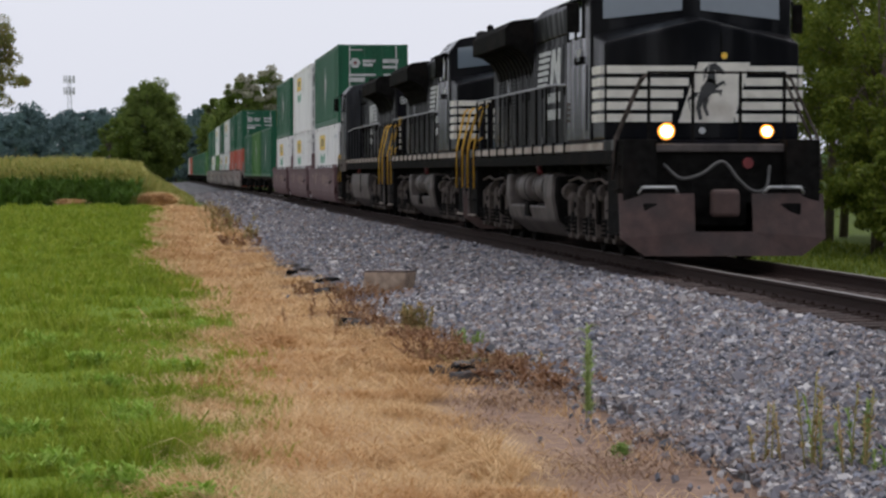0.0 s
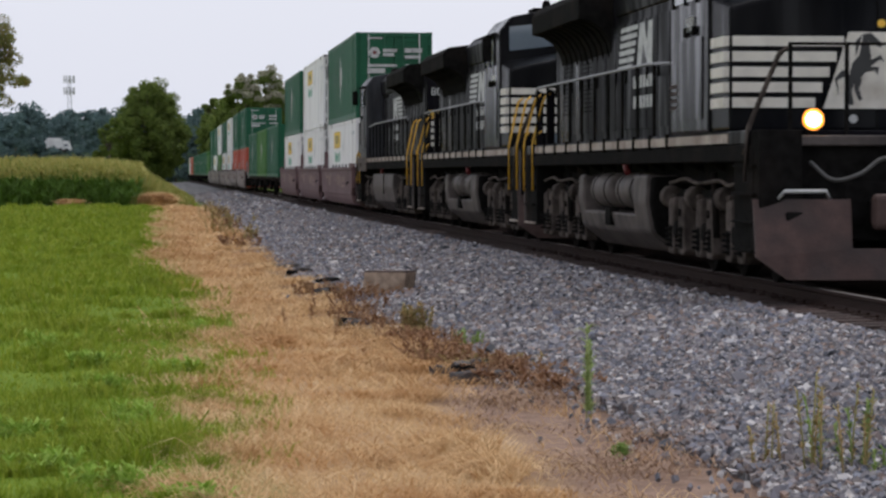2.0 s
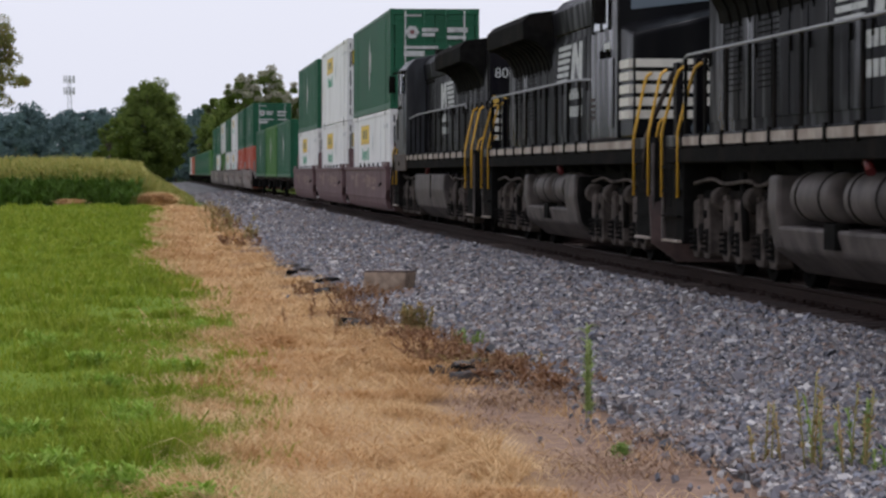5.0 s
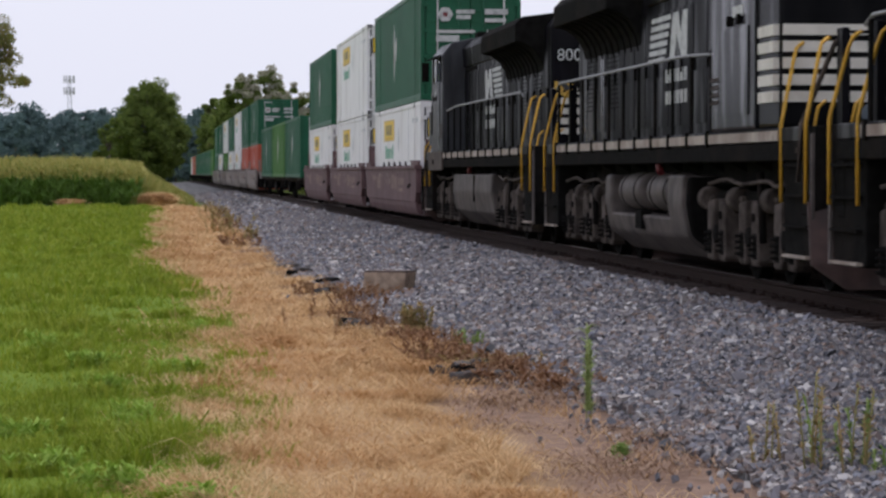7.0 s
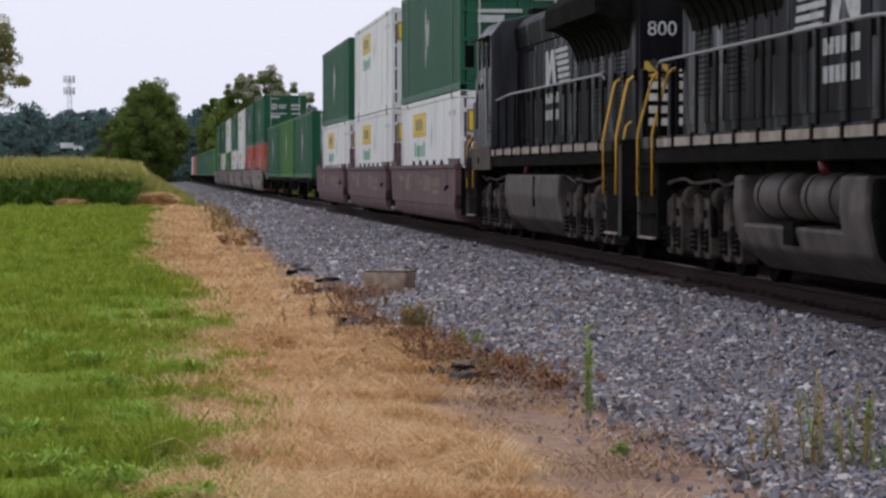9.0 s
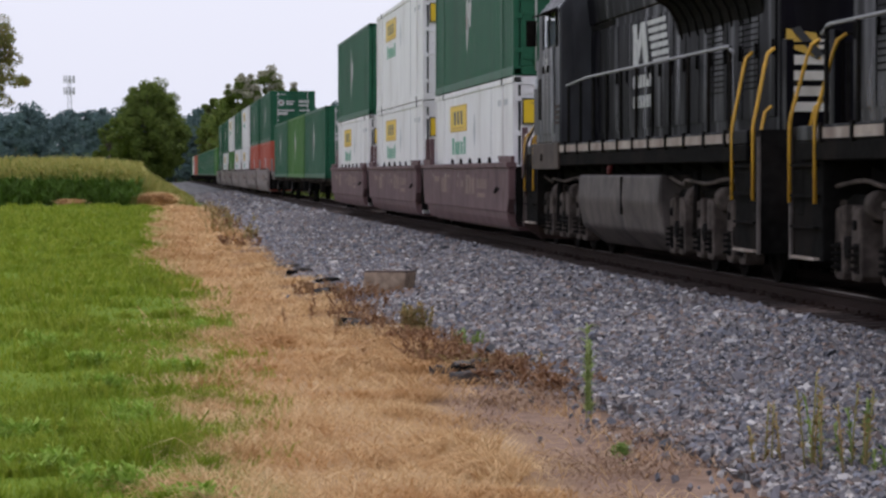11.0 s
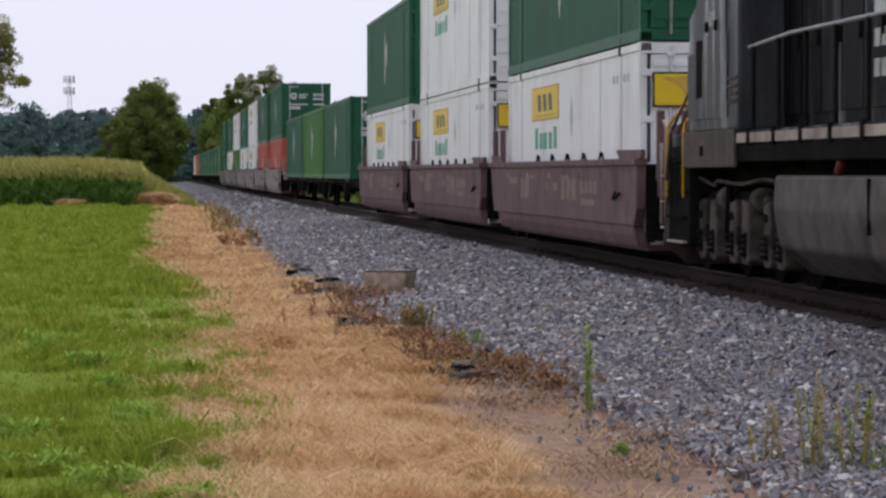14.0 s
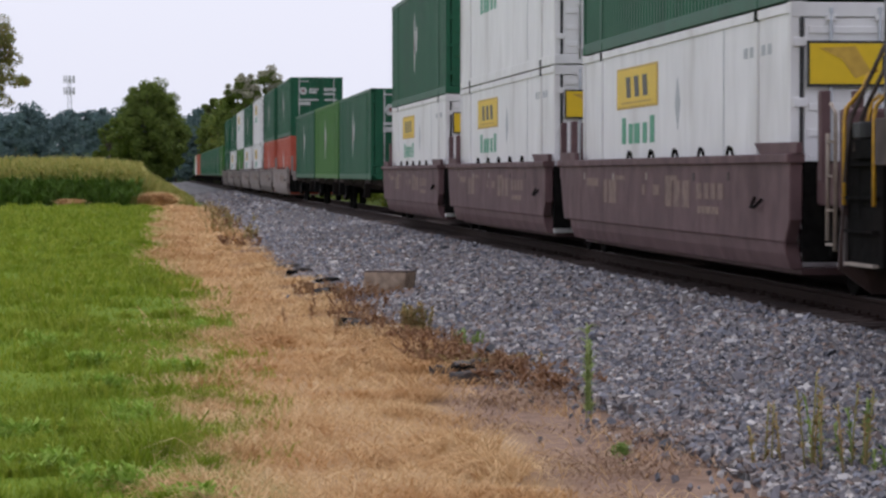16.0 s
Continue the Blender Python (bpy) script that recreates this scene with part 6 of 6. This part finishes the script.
def plants():
    rng = np.random.default_rng(33)
    tree("rounded dark green tree standing behind the corn field", -8.4, 300, 12.0, 4.0, 0.3, 320, 240, 0.13, LEAF_A, 1, 0.0, 0.92, lobes=46)
    tree("bushy dark green tree beside the rounded tree", -12.3, 306, 7.4, 2.2, 0.2, 70, 200, 0.12, LEAF_A, 12, 0.02, 0.95, lobes=9)
    tree("broad yellow-green tree at the corn field's edge", -23.0, 260, 15.6, 5.0, 0.4, 170, 210, 0.13, LEAF_B, 2, 0.42, 1.0, lobes=30)
    for i, (x, y, h, w) in enumerate(((3.6, 400, 15.4, 3.4), (6.8, 405, 15.2, 3.8), (10.0, 412, 14.4, 3.8), (1.8, 470, 14.2, 3.2))):
        tree("tall leafy tree behind the train", x, y, h, w, 0.3, 90, 260, 0.17, LEAF_A, 3 + i, 0.1, 1.0, extra=PALE if i < 3 else None)
    spots = ((9.2, 73, 8.5, 2.6), (11.4, 77, 9.5, 2.8), (10.0, 82, 9.5, 2.8), (13.2, 82, 10.5, 3.0), (14.4, 75, 10.0, 3.0), (9.0, 68, 4.2, 1.9), (11.6, 70, 7.0, 2.4), (12.0, 89, 10.5, 3.2), (15.5, 88, 11.0, 3.4), (12.8, 66, 7.5, 2.3), (16.5, 80, 10.0, 3.0))
    for i, (x, y, h, w) in enumerate(spots):
        tree("leafy yellow-green thicket tree beside the track", x, y, h, w, 0.14, 110, 220, 0.06, LEAF_D, 50 + i, 0.02, lobes=20)
    for i in range(14):
        x, y = 7.9 + 0.62 * i + 1.2 * math.sin(i * 2.4), 66 + 1.5 * i + 3 * math.sin(i * 1.7)
        tree("dense low shrub at the foot of the thicket", x, y, 2.6 + 0.8 * (i % 3), 1.5 + 0.3 * (i % 2), 0.06, 36, 240, 0.06, LEAF_D, 90 + i, 0.0, name="shrub")
    far = [(rng.uniform(-130, 60), rng.uniform(660, 780), rng.uniform(14.5, 18.0), rng.uniform(4, 6.5)) for _ in range(170)]
    woods("far_wood", "wooded ridge on the horizon, haze put into its blue-green leaves", far, 64, 0.5, LEAF_C, 5)
    brush = [(8.5 + 2.5 * math.sin(k * 1.9), 96 + 4.5 * k, 3.6 + 0.8 * math.sin(k * 2.7), 2.2) for k in range(74)]
    woods("lineside_brush", "dark green brush along the far side of the track", brush, 40, 0.16, LEAF_D, 10)
    # the tree belt before the far road, with one narrow gap
    belt = [(x, 590 + 6 * math.sin(x), 11.5 + 2.2 * math.sin(x * 0.7), 2.7) for x in np.arange(-100, 6, 2.3) if abs(x + 22.5) > 4.0]
    woods("tree_belt", "belt of trees beside a distant road, leaves tinted blue-green for haze", belt, 60, 0.42, LEAF_C, 8)
    hedge = [(x, 585, 6.4, 1.2) for x in np.arange(-28, -17, 1.4)]
    woods("hedge", "low hedge filling a gap in the tree belt, tinted blue-green for haze", hedge, 40, 0.3, LEAF_C, 9)
    line = [(rng.uniform(3.0, 8), 520 + 9 * k, rng.uniform(13.5, 15.5), rng.uniform(2.8, 3.6)) for k in range(10)]
    line += [(rng.uniform(2.6, 13), 430 + 7 * k + rng.uniform(-3, 3), rng.uniform(12.0, 14.5), rng.uniform(2.6, 3.8)) for k in range(36)]
    woods("trackside_wood", "dark green trees lining the far track", line, 60, 0.3, LEAF_A, 6)


# ---- the far road and what drives on it ----
ROAD_Z, ROAD_Y = 5.2, 604.0


def far_road():
    bank = prism([(ROAD_Y - 9, GROUND - 0.1), (ROAD_Y - 3.6, ROAD_Z - 0.02), (ROAD_Y + 3.6, ROAD_Z - 0.02), (ROAD_Y + 9, GROUND - 0.1)], -330, 290, "x")
    tagged(part("embankment", bank, M["verge"]), "grassy embankment carrying a distant road", "embankment", kind="structure")
    tagged(part("road", box(-330, 290, ROAD_Y - 3.3, ROAD_Y + 3.3, ROAD_Z - 0.015, ROAD_Z), M["rubble"]), "distant asphalt road behind the trees", "road", kind="structure")


def far_vehicle(label, long, height):
    """A pale delivery truck: box body, cab, four wheels. Its cab is at -x."""
    t = thing("truck", label, "truck", "vehicles on the far road")
    part("cargo_box", box(-long / 2 + 1.9, long / 2, -1.2, 1.2, 0.9, height, 0.05), M["white"], t)
    c = part("cab", prism([(-long / 2, 0.55), (-long / 2 + 1.8, 0.55), (-long / 2 + 1.8, height - 0.5), (-long / 2 + 0.6, height - 0.55), (-long / 2 + 0.1, 1.15)], -1.1, 1.1, "y", 0.05), M["white"], t)
    part("side_window", box(-long / 2 + 0.7, -long / 2 + 1.5, -1.115, -1.09, 1.3, 1.7), M["glass"], c)
    part("side_window", box(-long / 2 + 0.7, -long / 2 + 1.5, 1.09, 1.115, 1.3, 1.7), M["glass"], c)
    part("chassis", box(-long / 2 + 0.4, long / 2 - 0.2, -0.9, 0.9, 0.55, 0.9), M["grime"], t)
    for x in (-long / 2 + 1.0, long / 2 - 1.4):
        for y in (-1.0, 1.0):
            part("wheel", cyl((x, y - 0.14, 0.45), (x, y + 0.14, 0.45), 0.45, n=16), M["grime"], t)
    return t


far_road()
driving = [(far_vehicle("white box truck on the distant road", 7.6, 2.9), 2.28), (far_vehicle("small white van on the distant road", 4.4, 2.0), 9.06), (far_vehicle("white delivery truck on the distant road", 8.4, 2.8), 12.62)]


def tower():
    t = thing("cell_tower", "pale grey lattice mobile phone mast above the woods", "cell tower")
    t.matrix_basis = pose(-29.0, 800, GROUND)
    H = 27.0
    for a in range(3):
        x, y = math.cos(a * 2.094), math.sin(a * 2.094)
        part("leg", cyl((x * 1.0, y * 1.0, 0), (x * 0.45, y * 0.45, H), 0.12, 0.09, 8), M["galv"], t)
    for k in range(14):
        z, r = H * k / 14, 1.0 - 0.55 * k / 14
        pts = [(r * math.cos(a * 2.094), r * math.sin(a * 2.094), z + (0 if a % 2 else H / 14)) for a in range(4)]
        part("lattice_brace", tube(pts, 0.05, 5), M["galv"], t)
    for z in (H - 1.2, H - 4.2):
        p = part("antenna_platform", cyl((0, 0, z), (0, 0, z + 0.15), 1.3, n=12), M["galv"], t)
        for a in range(9):
            x, y = 1.35 * math.cos(a * 0.698), 1.35 * math.sin(a * 0.698)
            part("antenna", box(x - 0.13, x + 0.13, y - 0.13, y + 0.13, z - 0.7, z + 1.2, 0.03), M["letter"], p)


grass()
weeds()
clutter()
heap("brush_pile", "low pile of dry tan cut stalks at the field corner", -7.9, 174, 1.1, 0.75, 1)
heap("brush_pile", "small dry tan clump at the corn's foot", -12.6, 172, 0.6, 0.35, 2, 900)
corn()
plants()
tower()

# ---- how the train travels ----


def gone(t):
    """Metres that the train has rolled by t seconds."""
    return 4.98 * t + 0.0065 * t * t


def motions():
    times = [0, 0.1, 0.2, 1, 2, 3, 4, 5, 6, 7, 8, 9, 10, 11, 12, 13, 14, 15, 15.8, 15.9, 16.0]
    for ob, s, turned in moving:
        walk(ob, [(t, pose(0, s - gone(t), 0, 0, 0, 180 if turned else 0)) for t in times])
    for ob, s, z in loads:
        walk(ob, [(t, pose(0, s - gone(t), z)) for t in times])
    for ob, t0 in driving:
        walk(ob, [(t, pose(-22.4 + 17.0 * (t - t0), ROAD_Y - 1.6, ROAD_Z, 0, 0, 180)) for t in (0, 4, 8, 12, 16)])
    for ob, y, r, way in rolling:
        walk(ob, [(k * 4 / 30, pose(0, y, r, way * math.degrees(gone(k * 4 / 30) / r))) for k in range(121)])


motions()
